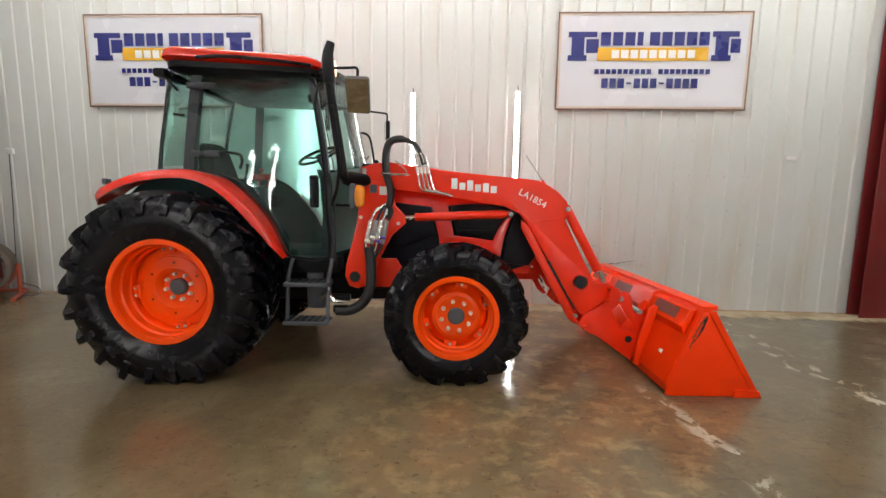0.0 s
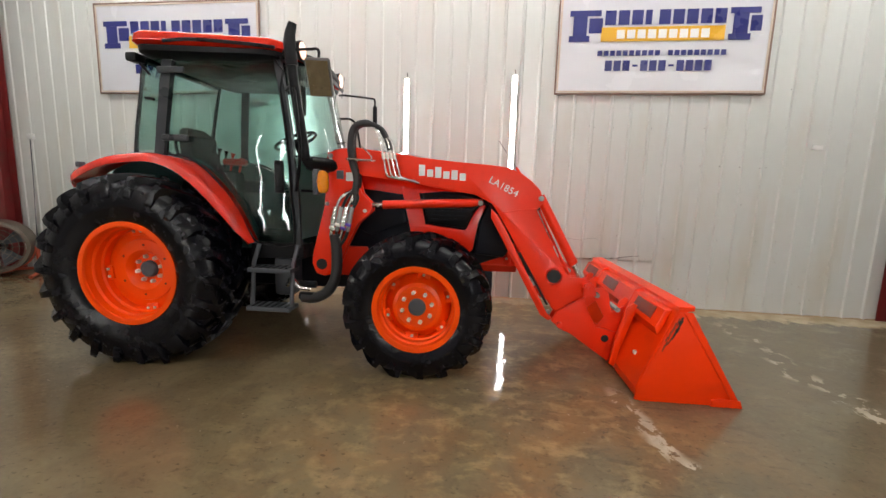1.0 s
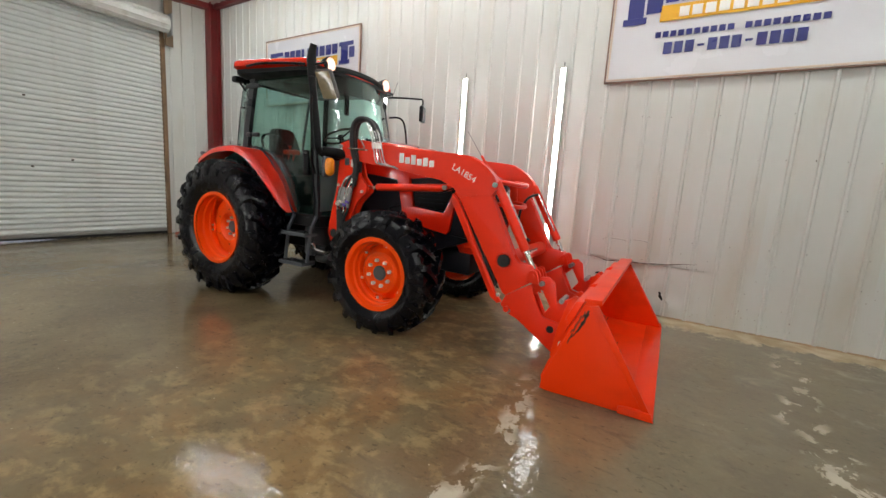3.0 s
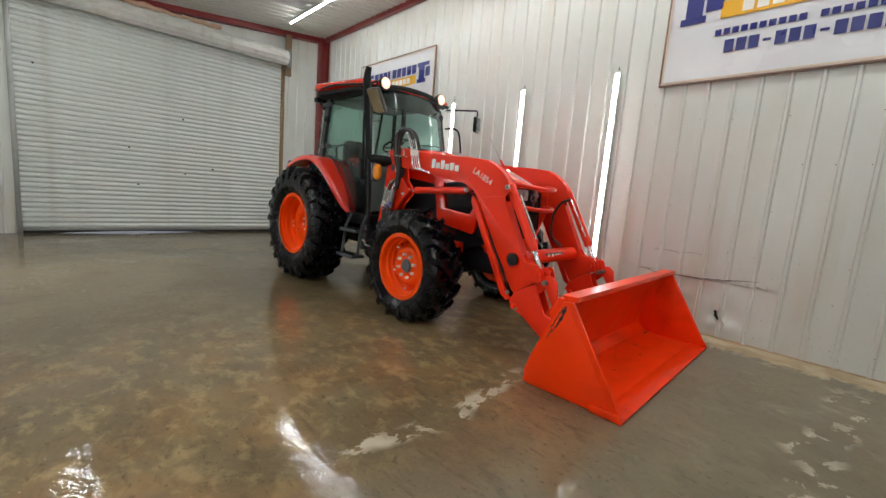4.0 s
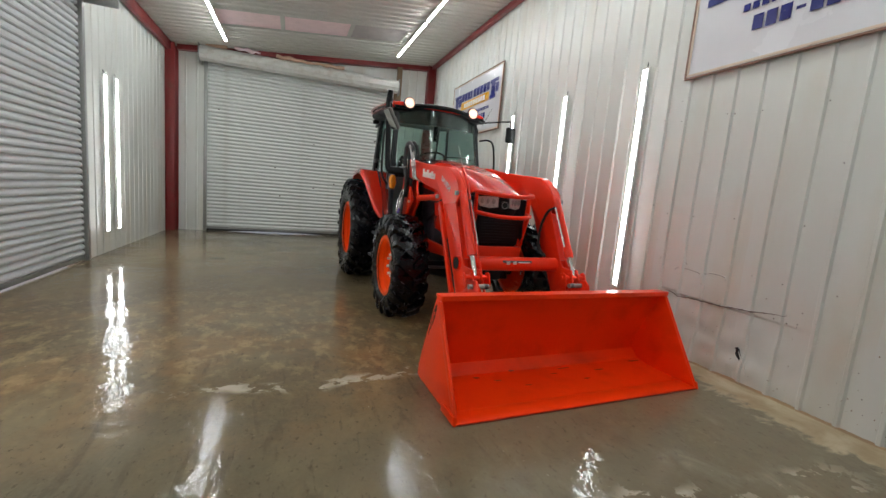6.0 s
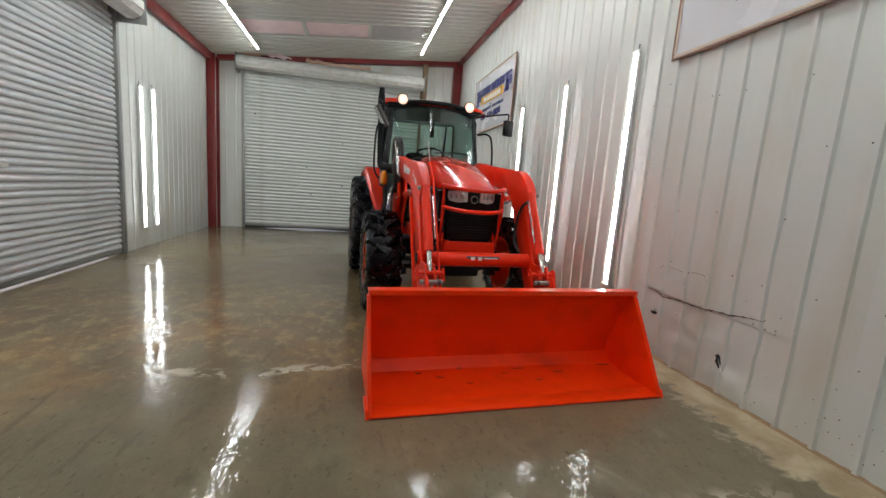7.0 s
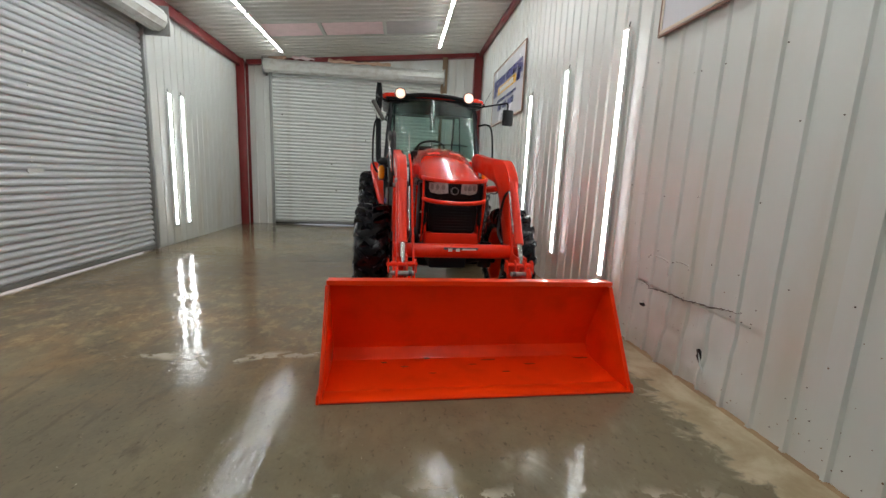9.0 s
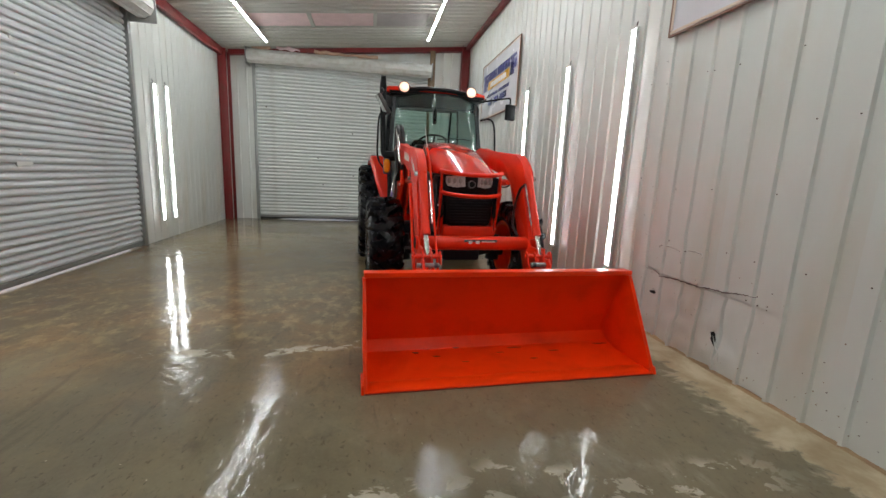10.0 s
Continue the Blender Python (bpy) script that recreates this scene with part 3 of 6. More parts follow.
rollup_door("door_1", EY1 - EY0, 0.036, 3.98, pose(WEST - 0.02, EY0, 0, 0, 0, 90), "closed pale grey roll-up door of ribbed slats", 4.09, 0.165, SLAT)
rollup_door("door_2", DX1 - DX0, 0.010, 3.58, pose(DX1, SOUTH - 0.02, 0, 0, 0, 180), "closed scuffed grey roll-up door with light under it", 3.74, 0.19, SLAT_GREY)

# sagging rubber seal under the far door, and white patches on the near one
bm = B()
loops = []
for k in range(61):
    y = EY0 + (EY1 - EY0) * k / 60
    low = 0.002 + 0.032 * max(0.0, 1 - abs(y - 2.2) / 1.1) ** 0.6
    loops.append([(WEST - 0.01, y, low), (WEST + 0.018, y, low), (WEST + 0.018, y, 0.05), (WEST - 0.01, y, 0.05)])
rings(bm, loops)
part("bottom_seal", bm, DARK, bpy.data.objects["door_1"], "black rubber bottom seal").matrix_basis = bpy.data.objects["door_1"].matrix_basis.inverted()
rr = random.Random(3)
for cx, cz, w, h in ((-0.39, 1.325, 0.10, 0.055), (-0.29, 1.31, 0.035, 0.05), (-0.33, 1.44, 0.03, 0.035), (-0.42, 2.24, 0.03, 0.028), (-0.38, 2.42, 0.034, 0.018), (-0.40, 2.60, 0.026, 0.028), (-0.62, 0.72, 0.03, 0.012), (-0.18, 0.38, 0.025, 0.01), (0.2, 0.55, 0.018, 0.01)):
    bm = B()
    n_ = 9
    prism(bm, [(cx + w * (0.6 + 0.5 * rr.random()) * math.cos(2 * math.pi * i / n_), cz + h * (0.5 + 0.6 * rr.random()) * math.sin(2 * math.pi * i / n_)) for i in range(n_)], SOUTH - 0.012, SOUTH + 0.0075)
    o = part("white_patch", bm, WHITE, bpy.data.objects["door_2"], "irregular white patch")
    o.matrix_basis = bpy.data.objects["door_2"].matrix_basis.inverted()

# wall lamps and ceiling lamps


def wall_lamp(x, wall_y, z0, z1, side, label):
    root = tagged(new("wall_lamp"), label, "tube light", "vertical tube lights")
    root.matrix_basis = pose(x, wall_y, 0, 0, 0, 0 if side < 0 else 180)
    bm = B()
    box(bm, -0.036, 0.036, -0.038, -0.002, z0 - 0.02, z1 + 0.02, 0.004)
    part("housing", bm, HOUSING, root)
    bm = B()
    dome = [(0.026 * math.cos(a), -0.040 - 0.018 * math.sin(a)) for a in (2 * math.pi * k / 16 for k in range(16))]
    rings(bm, [[(u, v, z) for u, v in dome] for z in (z0, z1)])
    part("tube", bm, TUBE_W, root, "lit white tube")
    for z in (z0, z1):
        bm = B()
        box(bm, -0.025, 0.025, -0.070, -0.020, z - 0.012, z + 0.012, 0.005)
        part("end_cap", bm, HOUSING, root)
    bm = B()
    tube(bm, [(0.0, -0.012, z1 + 0.012), (0.004, -0.020, z1 + 0.045), (-0.003, -0.010, z1 + 0.075)], 0.006, 6)
    part("cord", bm, BLACK, root, "short black cord")
    return root


for x, z0, z1 in ((0.905, 0.50, 2.90), (-0.49, 0.49, 2.87), (-1.95, 0.49, 2.82)):
    wall_lamp(x, NORTH - 0.026, z0, z1, -1, "lit white tube light standing upright on the wall")
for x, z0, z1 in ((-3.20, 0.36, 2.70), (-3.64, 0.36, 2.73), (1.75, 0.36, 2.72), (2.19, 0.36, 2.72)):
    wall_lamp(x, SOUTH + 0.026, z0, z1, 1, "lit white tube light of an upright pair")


def ceiling_lamp(y, x0, x1):
    root = tagged(new("ceiling_lamp"), "lit white strip light in a ceiling row with added east units", "strip light", "ceiling strip lights")
    z = ceil_z(y) - 0.022
    root.matrix_basis = pose(0, y, z)
    bm = B()
    box(bm, x0, x1, -0.042, 0.042, -0.038, 0.0, 0.006)
    part("housing", bm, HOUSING, root)
    bm = B()
    dome = [(0.0185 * math.cos(a), -0.046 - 0.010 * math.sin(a)) for a in (2 * math.pi * k / 12 for k in range(12))]
    rings(bm, [[(x, u, v) for u, v in dome] for x in (x0 + 0.01, x1 - 0.01)])
    part("tube", bm, TUBE_C, root, "lit white tube")
    for x in (x0, x1):
        bm = B()
        box(bm, x - 0.012, x + 0.012, -0.025, 0.025, -0.060, -0.034, 0.005)
        part("end_cap", bm, HOUSING, root)


# sixth unit of each row is unseen, added to brighten the east end
for y, units in ((1.10, 6), (4.92, 6)):
    x = -6.0
    for k in range(units):
        ceiling_lamp(y, x, x + 2.38)
        x += 2.44

# banners


def banner(x0, x1, z0, z1, label):
    root = tagged(new("banner"), label, "banner", "wall banners")
    root.matrix_basis = pose(x0, NORTH - 0.028, z0)
    w, h = x1 - x0, z1 - z0
    bm = B()
    nx, nz = 24, 12
    g = [[bm.verts.new((w * i / nx, -0.012 - 0.006 * noise.noise((i * 0.35, j * 0.5, x0)) * (0 < i < nx) * (0 < j < nz), h * j / nz)) for i in range(nx + 1)] for j in range(nz + 1)]
    for a, b in zip(g, g[1:]):
        for i in range(nx):
            bm.faces.new((a[i], a[i + 1], b[i + 1], b[i]))
    part("sheet", bm, BANNER, root, recalc=False)
    for a, b, c, d in ((0, w, 0, 0.016), (0, w, h - 0.016, h), (0, 0.016, 0.016, h - 0.016), (w - 0.016, w, 0.016, h - 0.016)):
        bm = B()
        box(bm, a, b, -0.026, 0.0, c, d, 0.003)
        part("edge_strip", bm, EDGE, root, "dark worn edge strip")
    for a, b, c, d in ((0.02, w - 0.02, 0.022, 0.042), (0.02, w - 0.02, h - 0.042, h - 0.022), (0.022, 0.042, 0.05, h - 0.05), (w - 0.042, w - 0.022, 0.05, h - 0.05)):
        bm = B()
        box(bm, a, b, -0.0245, -0.019, c, d)
        part("border", bm, TAN, root, "tan printed border")

    def mark(name, a, b, c, d, m, y=-0.024):
        bm = B()
        box(bm, a * w, b * w, y, y + 0.004, c * h, d * h, 0.0015, 1)
        return part(name, bm, m, root)
    # two big blocks, a row of small ones, a yellow bar with pale blocks, and two lines of bars
    for a, b in ((0.055, 0.215), (0.80, 0.945)):
        mark("blue_block", a, a + 0.10, 0.505, 0.562, BLUE)
        mark("blue_block", a + 0.018, a + 0.085, 0.562, 0.745, BLUE)
        mark("blue_block", a, b - 0.01, 0.745, 0.80, BLUE)
        mark("blue_block", a + 0.095, b, 0.585, 0.725, BLUE)
    for k in range(9):
        a = 0.225 + k * 0.0635
        mark("blue_bar", a, a + (0.03 if k == 3 else 0.052), 0.66, 0.795, BLUE)
    mark("yellow_bar", 0.21, 0.785, 0.505, 0.64, YELLOW)
    for k in range(9):
        a = 0.285 + k * 0.049
        mark("white_bar", a, a + 0.038, 0.53, 0.612, WHITE, -0.028)
    for k in range(20):
        if k != 10:
            a = 0.20 + k * 0.0304
            mark("blue_bar", a, a + 0.023, 0.37, 0.42, BLUE)
    for k in range(12):
        a = 0.24 + k * 0.0425
        if k in (3, 7):
            mark("blue_bar", a + 0.004, a + 0.03, 0.265, 0.285, BLUE)
        else:
            mark("blue_bar", a, a + 0.034, 0.225, 0.325, BLUE)


banner(1.40, 3.845, 2.675, 3.895, "white wrinkled banner with blue and yellow lettering blocks")
banner(-5.03, -2.53, 2.68, 3.90, "white banner with blue and yellow lettering blocks")

# ---- the tractor ----
tractor = tagged(new("tractor"), "orange farm tractor with glazed cab and front loader on wet concrete", "tractor")
tractor.matrix_basis = pose(-2.118, 4.405, 0, 0, 0, 2.5)
T = tractor


def tyre_bm(R, rim, w, lug, count, drop, flip):
    """A lugged farm tyre round the y axis, flattened where it meets the ground."""
    bm = B()
    c = R - lug
    half = [(rim, 0.36), (rim + 0.02, 0.40), (rim + (c - rim) * 0.35, 0.49), (rim + (c - rim) * 0.6, 0.5), (c - 0.05, 0.465), (c - 0.018, 0.40), (c - 0.004, 0.22), (c, 0)]
    prof = [(r, -k * w) for r, k in half] + [(r, k * w) for r, k in half[-2::-1]]
    turned(bm, prof, 72)
    skin = list(bm.verts)
    step = 2 * math.pi / count
    for side in (-1, 1):
        for k in range(count):
            a0 = step * (k + (0.5 if side > 0 else 0))
            st = [(0.015, R, c - 0.02, 0.0), (0.18, R, c - 0.02, 0.10), (0.36, R - 0.006, c - 0.03, 0.21), (0.455, R - 0.02, c - 0.05, 0.265), (0.515, R - 0.075, c - 0.10, 0.275), (0.518, R - 0.135, c - 0.13, 0.275), (0.505, R - 0.165, c - 0.15, 0.275)]
            loops = []
            for y, top, low, da in st:
                a = a0 + flip * da
                wl, wt = 0.042 / R, 0.027 / R
                if y > 0.48:
                    wl, wt = 0.036 / R, 0.025 / R
                loops.append([(r * math.cos(a + d), side * y * w, r * math.sin(a + d)) for r, d in ((low, -wl), (low, wl), (top, wt), (top, -wt))])
            before = len(bm.verts)
            rings(bm, loops)
            bm.verts.ensure_lookup_table()
            foot, heel = bm.verts[before + 4], bm.verts[before + 5]
            root_v = min(skin, key=lambda q: (q.co - foot.co).length_squared)
            bm.faces.new((foot, heel, root_v))
    for v in bm.verts:
        if v.co.z < -drop + 0.004:
            v.co.z = -drop + 0.004
            v.co.y *= 1.02
    return bm


def wheel(name, x, side, hub_z, y_mid, R, rim, w, lug, count, rear):
    """Disc with its tyre, rim, hub cap, pads and bolts, axis along y; side: -1 or 1."""
    s = side
    bm = B()
    if rear:
        disc = [(0.352, -0.03), (0.35, 0.005), (0.335, 0.017), (0.325, 0.005), (0.255, -0.01), (0.25, -0.02), (0.165, -0.025), (0.15, -0.015), (0.125, 0.04), (0.0, 0.045)]
    else:
        disc = [(0.285, 0.02), (0.268, 0.035), (0.255, 0.02), (0.235, -0.015), (0.20, -0.045), (0.19, -0.058), (0.16, -0.068), (0.15, -0.064), (0.0, -0.064)]
    turned(bm, [(r, y if s < 0 else -y) for r, y in disc], 56)
    wh = part(name, bm, RIM, T, "bright orange wheel disc")
    wh.matrix_basis = pose(x, s * y_mid, hub_z)
    bm = tyre_bm(R, rim - 0.008, w, lug, count, hub_z, 1)
    part("tyre", bm, RUBBER, wh, "wet black lugged farm tyre", angle=40)
    bm = B()
    k = w * 0.5
    rp = [(rim - 0.015, 0.42), (rim + 0.022, 0.425), (rim + 0.026, 0.405), (rim + 0.004, 0.385), (rim - 0.012, 0.36), (rim - 0.02, 0.26), (rim - 0.035, 0.23), (rim - 0.038, 0.12), (rim - 0.05, 0.09), (rim - 0.055, -0.1), (rim - 0.03, -0.2), (rim - 0.015, -0.4), (rim + 0.02, -0.42)]
    turned(bm, [(r, s * q * w) for r, q in rp], 64)
    part("rim", bm, RIM, wh, "bright orange rim")
    cap_y = 0.005 if rear else -0.085
    bm = B()
    turned(bm, [(0.0, s * -cap_y), (0.058, s * -cap_y), (0.068, s * (-cap_y - 0.010)), (0.072, s * (-cap_y - 0.055))], 28)
    part("hub_cap", bm, GREY, wh, "dark grey hub cap")
    face = -0.043 if rear else 0.064
    rad = 0.106 if rear else 0.118
    for i in range(8):
        a = 2 * math.pi * (i + 0.3) / 8
        bm = B()
        bolt(bm, (rad * math.cos(a), s * face, rad * math.sin(a)), 0.017, 0.034, (0, s, 0))
        part("wheel_nut", bm, ZINC, wh, "zinc wheel nut")
    if rear:
        for i in range(4):
            a = math.pi / 2 * i + 0.12
            bm = B()
            m = Matrix.Rotation(-a, 4, "Y")
            pad = box(B(), 0.285, 0.35, -0.02, 0.02, -0.055, 0.055, 0.008)
            for v in pad.verts:
                v.co = m @ v.co
            part("rim_lug", pad, RIM, wh)
            for d in (-0.03, 0.03):
                bm = B()
                p = m @ Vector((0.318, 0, d))
                bolt(bm, (p.x, s * 0.02, p.z), 0.012, 0.014, (0, s, 0))
                part("rim_bolt", bm, ZINC, wh, "zinc rim bolt")
        for i in range(6):
            a = 2 * math.pi * i / 6 + 0.5
            bm = B()
            bolt(bm, (0.205 * math.cos(a), s * 0.021, 0.205 * math.sin(a)), 0.009, 0.003, (0, s, 0), 10)
            part("bolt_hole", bm, DARK, wh, "dark disc painting an empty bolt hole")
    else:
        for i in range(6):
            a = 2 * math.pi * i / 6 + 0.35
            m = Matrix.Rotation(-a, 4, "Y")
            pad = box(B(), 0.215, 0.285, -0.018, 0.018, -0.05, 0.05, 0.008)
            for v in pad.verts:
                v.co = m @ v.co
                v.co.y += s * 0.005
            part("rim_lug", pad, RIM, wh)
            for d in (-0.0,):
                p = m @ Vector((0.25, 0, d))
                bm = B()
                bolt(bm, (p.x, s * 0.022, p.z), 0.013, 0.016, (0, s, 0))
                part("rim_bolt", bm, ZINC, wh, "zinc rim bolt")
        for i in range(6):
            a = 2 * math.pi * (i + 0.5) / 6 + 0.35
            m = Matrix.Rotation(-a, 4, "Y")
            slot = box(B(), 0.262, 0.287, -0.012, 0.012, -0.07, 0.07, 0.006)
            for v in slot.verts:
                v.co = m @ v.co
                v.co.y += s * -0.025
            part("vent_slot", slot, DARK, wh, "dark slot between disc and rim")
    return wh


for s in (-1, 1):
    wheel("rear_wheel", 0.0, s, 0.723, 0.80, 0.778, 0.385, 0.475, 0.042, 22, True)
    wheel("front_wheel", 2.255, s, 0.54, 0.79 if s < 0 else 0.83, 0.578, 0.312, 0.375, 0.036, 18, False)

# fenders
ARC = [(-0.625, 1.385), (-0.58, 1.455), (-0.45, 1.542), (-0.22, 1.628), (0.05, 1.659), (0.22, 1.647), (0.385, 1.583), (0.54, 1.448), (0.69, 1.252), (0.785, 1.065), (0.835, 0.962)]
arc = bend([(x, 0, z) for x, z in ARC], 3)
for s in (-1, 1):
    bm = B()
    loops = []
    nA = len(arc)
    for i, p in enumerate(arc):
        d = (arc[min(i + 1, nA - 1)] - arc[max(i - 1, 0)]).normalized()
        nrm = Vector((-d.z, 0, d.x))
        f = i / (nA - 1)
        out = 0.88 - 0.20 * max(0, (f - 0.55) / 0.45) ** 1.4 - 0.10 * max(0, (0.15 - f) / 0.15)
        inn = 0.56
        lip = 0.070 * min(1, 0.35 + 4 * f) * min(1, 0.15 + 4.0 * (1 - f))
        sect = [(inn, 0.0), (out - 0.05, 0.004), (out - 0.016, -0.008), (out, -0.03), (out + 0.004, -lip), (out - 0.012, -lip), (out - 0.016, -0.034), (out - 0.028, -0.022), (out - 0.055, -0.012), (inn, -0.014)]
        loops.append([(p.x + nrm.x * h, s * y, p.z + nrm.z * h) for y, h in sect])
    rings(bm, loops)
    fender = part("fender", bm, HOOD, T, "glossy orange rear fender", angle=40)
    bm = B()
    box(bm, -0.50, -0.46, s * 0.82 - 0.03, s * 0.82 + 0.03, 1.535, 1.58, 0.01)
    part("marker_lamp", bm, GREY, fender, "small dark marker lamp")
    # inner liner between wheel and cab
    bm = B()
    poly = [(-0.55, 1.43), (-0.42, 1.55), (-0.2, 1.64), (0.05, 1.675), (0.22, 1.665), (0.40, 1.60), (0.56, 1.47), (0.71, 1.27), (0.83, 1.03), (0.80, 0.90), (-0.30, 0.90)]
    prism(bm, poly, s * 0.50, s * 0.558, 0.01)
    part("fender_liner", bm, LINING_VEIL, T, "dark fender liner with the glass's teal veil in its colour")

# cab: frame, glass, roof
def post_box(bm, pts, wx, wy):
    loops = []
    for p in pts:
        x, y, z = p
        loops.append([(x - wx / 2, y - wy / 2, z), (x + wx / 2, y - wy / 2, z), (x + wx / 2, y + wy / 2, z), (x - wx / 2, y + wy / 2, z)])
    return rings(bm, loops)


def side_y(z):
    """Half-width of the cab's side glass at a height."""
    return 0.60 + 0.04 * max(0.0, 1 - abs(z - 1.55) / 0.9) - 0.03 * max(0.0, z - 1.7)


for s in (-1, 1):
    bm = B()
    post_box(bm, [(x, s * (side_y(z) - 0.0), z) for x, z in ((1.215, 0.93), (1.21, 1.3), (1.19, 1.6), (1.15, 1.9), (1.10, 2.2), (1.05, 2.46))], 0.052, 0.05)
    part("front_post", bm, POST, T, "black cab corner post")
    bm = B()
    post_box(bm, [(x, s * (side_y(z) - 0.01), z) for x, z in ((0.055, 1.655), (0.075, 1.9), (0.105, 2.2), (0.135, 2.46))], 0.085, 0.05)
    part("middle_post", bm, POST, T, "black cab door post")
    bm = B()
    post_box(bm, [(x, s * 0.50, z) for x, z in ((-0.285, 1.62), (-0.245, 1.9), (-0.185, 2.2), (-0.13, 2.46))], 0.022, 0.03)
    part("rear_post", bm, POST, T, "black cab rear post")
    # door glass: outline drawn on the bowed side
    out = [(0.165, 2.425), (1.035, 2.43), (1.09, 2.2), (1.14, 1.9), (1.175, 1.6), (1.185, 1.3), (1.19, 0.965), (0.93, 0.955), (0.83, 0.985), (0.74, 1.14), (0.62, 1.33), (0.50, 1.49), (0.36, 1.61), (0.22, 1.665), (0.10, 1.685), (0.115, 2.0)]
    bm = B()
    a = [bm.verts.new((x, s * (side_y(z) + 0.006 + 0.05 * (x - 0.75)), z)) for x, z in out]
    b = [bm.verts.new((x, s * (side_y(z) + 0.001 + 0.05 * (x - 0.75)), z)) for x, z in out]
    # strips between heights keep the bow
    k = len(a)
    cen_a = [bm.verts.new((0.75, s * (side_y(z) + 0.006), z)) for z in (2.1, 1.6)]
    cen_b = [bm.verts.new((0.75, s * (side_y(z) + 0.001), z)) for z in (2.1, 1.6)]
    def fan(ring_v, cen):
        u, l = cen
        for i in range(k):
            j = (i + 1) % k
            c = u if (i in (15, 0, 1, 2) or i == 14) else l
            bm.faces.new((ring_v[i], ring_v[j], c))
        bm.faces.new((u, ring_v[3], l))
        bm.faces.new((u, l, ring_v[14]))
    fan(a, cen_a)
    fan(b, cen_b)
    for i in range(k):
        j = (i + 1) % k
        bm.faces.new((a[i], a[j], b[j], b[i]))
    door = part("door_glass", bm, GLASS if s < 0 else FOGGED, T, "greenish tinted cab door glass", angle=60)
    # seal round the door
    loop3 = [(x, s * (side_y(z) + 0.008 + 0.05 * (x - 0.75)), z) for x, z in out]
    bm = B()
    tube(bm, bend(loop3 + loop3[:1], 2), 0.011, 6)
    part("door_seal", bm, BLACK, door, "black door seal")
    bm = B()
    box(bm, 1.045, 1.122, s * 0.660 - 0.02, s * 0.660 + 0.02, 1.375, 1.64, 0.018, 3)
    part("door_handle", bm, BLACK, door, "black door handle")
    for z in (1.80, 2.33):
        bm = B()
        box(bm, 0.08, 0.31, s * 0.643 - 0.014, s * 0.643 + 0.014, z - 0.026, z + 0.026, 0.014)
        part("hinge", bm, POST, door, "black door hinge")
    # quarter glass
    bm = B()
    q = [(-0.26, s * 0.515, 1.70), (0.02, s * 0.632, 1.70), (0.085, s * 0.60, 2.44), (-0.14, s * 0.515, 2.44)]
    plate(bm, *q, 0.005, (0, s, 0))
    qg = part("quarter_glass", bm, GLASS if s < 0 else FOGGED, T, "greenish rear quarter glass")
    bm = B()
    tube(bm, [(0.035, s * 0.64, 2.10), (-0.06, s * 0.61, 2.115)], 0.012, 8)
    part("latch", bm, BLACK, qg, "black latch")
    # lower door sill
    bm = B()
    box(bm, 0.80, 1.26, s * 0.40 if s > 0 else -0.625, s * 0.625 if s > 0 else -0.40, 0.83, 0.955, 0.015)
    part("sill", bm, BLACK, T, "black cab sill")
    # front lower side window
    bm = B()
    fs = [(1.235, s * 0.605, 1.0), (1.43, s * 0.42, 1.05), (1.40, s * 0.43, 1.72), (1.20, s * 0.635, 1.66)]
    plate(bm, *fs, 0.005, (0.5, s, 0))
    fg = part("corner_glass", bm, FOGGED, T, "greenish front corner glass")

# windscreen, bowed forward
def bowed(x0, x1, z0, z1, half0, half1, bow, t=0.006, n=10, rows=4):
    bm = B()
    sheets = []
    for off in (0.0, t):
        g = []
        for j in range(rows + 1):
            f = j / rows
            x, z, h = x0 + (x1 - x0) * f, z0 + (z1 - z0) * f, half0 + (half1 - half0) * f
            g.append([bm.verts.new((x + off + bow * (1 - (2 * i / n - 1) ** 2), h * (2 * i / n - 1), z)) for i in range(n + 1)])
        sheets.append(g)
    for g in sheets:
        for a, b in zip(g, g[1:]):
            for i in range(n):
                bm.faces.new((a[i], a[i + 1], b[i + 1], b[i]))
    p, q = sheets
    for j in range(rows):
        bm.faces.new((p[j][0], p[j + 1][0], q[j + 1][0], q[j][0]))
        bm.faces.new((p[j][n], p[j + 1][n], q[j + 1][n], q[j][n]))
    for i in range(n):
        bm.faces.new((p[0][i], p[0][i + 1], q[0][i + 1], q[0][i]))
        bm.faces.new((p[rows][i], p[rows][i + 1], q[rows][i + 1], q[rows][i]))
    return bm


ws = part("windscreen", bowed(1.245, 1.08, 1.60, 2.47, 0.60, 0.565, 0.16), SCREEN, T, "greenish bowed windscreen", angle=60)
part("sun_band", bowed(1.108, 1.077, 2.27, 2.465, 0.55, 0.548, 0.155, 0.003), SHADE, ws, "dark sun band across the screen top", angle=60)
bm = B()
tube(bm, bend([(1.41, -0.02, 1.86), (1.36, 0.25, 1.885), (1.30, 0.46, 1.88)]), 0.007, 6)
part("wiper", bm, BLACK, ws, "black wiper")
rw = part("rear_glass", bowed(-0.30, -0.17, 1.62, 2.45, 0.50, 0.50, -0.05), SCREEN, T, "greenish rear glass", angle=60)
for n_, y0 in (("rear_frame_bar", 1.60), ("rear_frame_bar", 2.43)):
    bm = B()
    box(bm, -0.33 if y0 < 2 else -0.2, -0.27 if y0 < 2 else -0.13, -0.52, 0.52, y0, y0 + 0.05, 0.01)
    part(n_, bm, POST, T, "black rear frame bar")

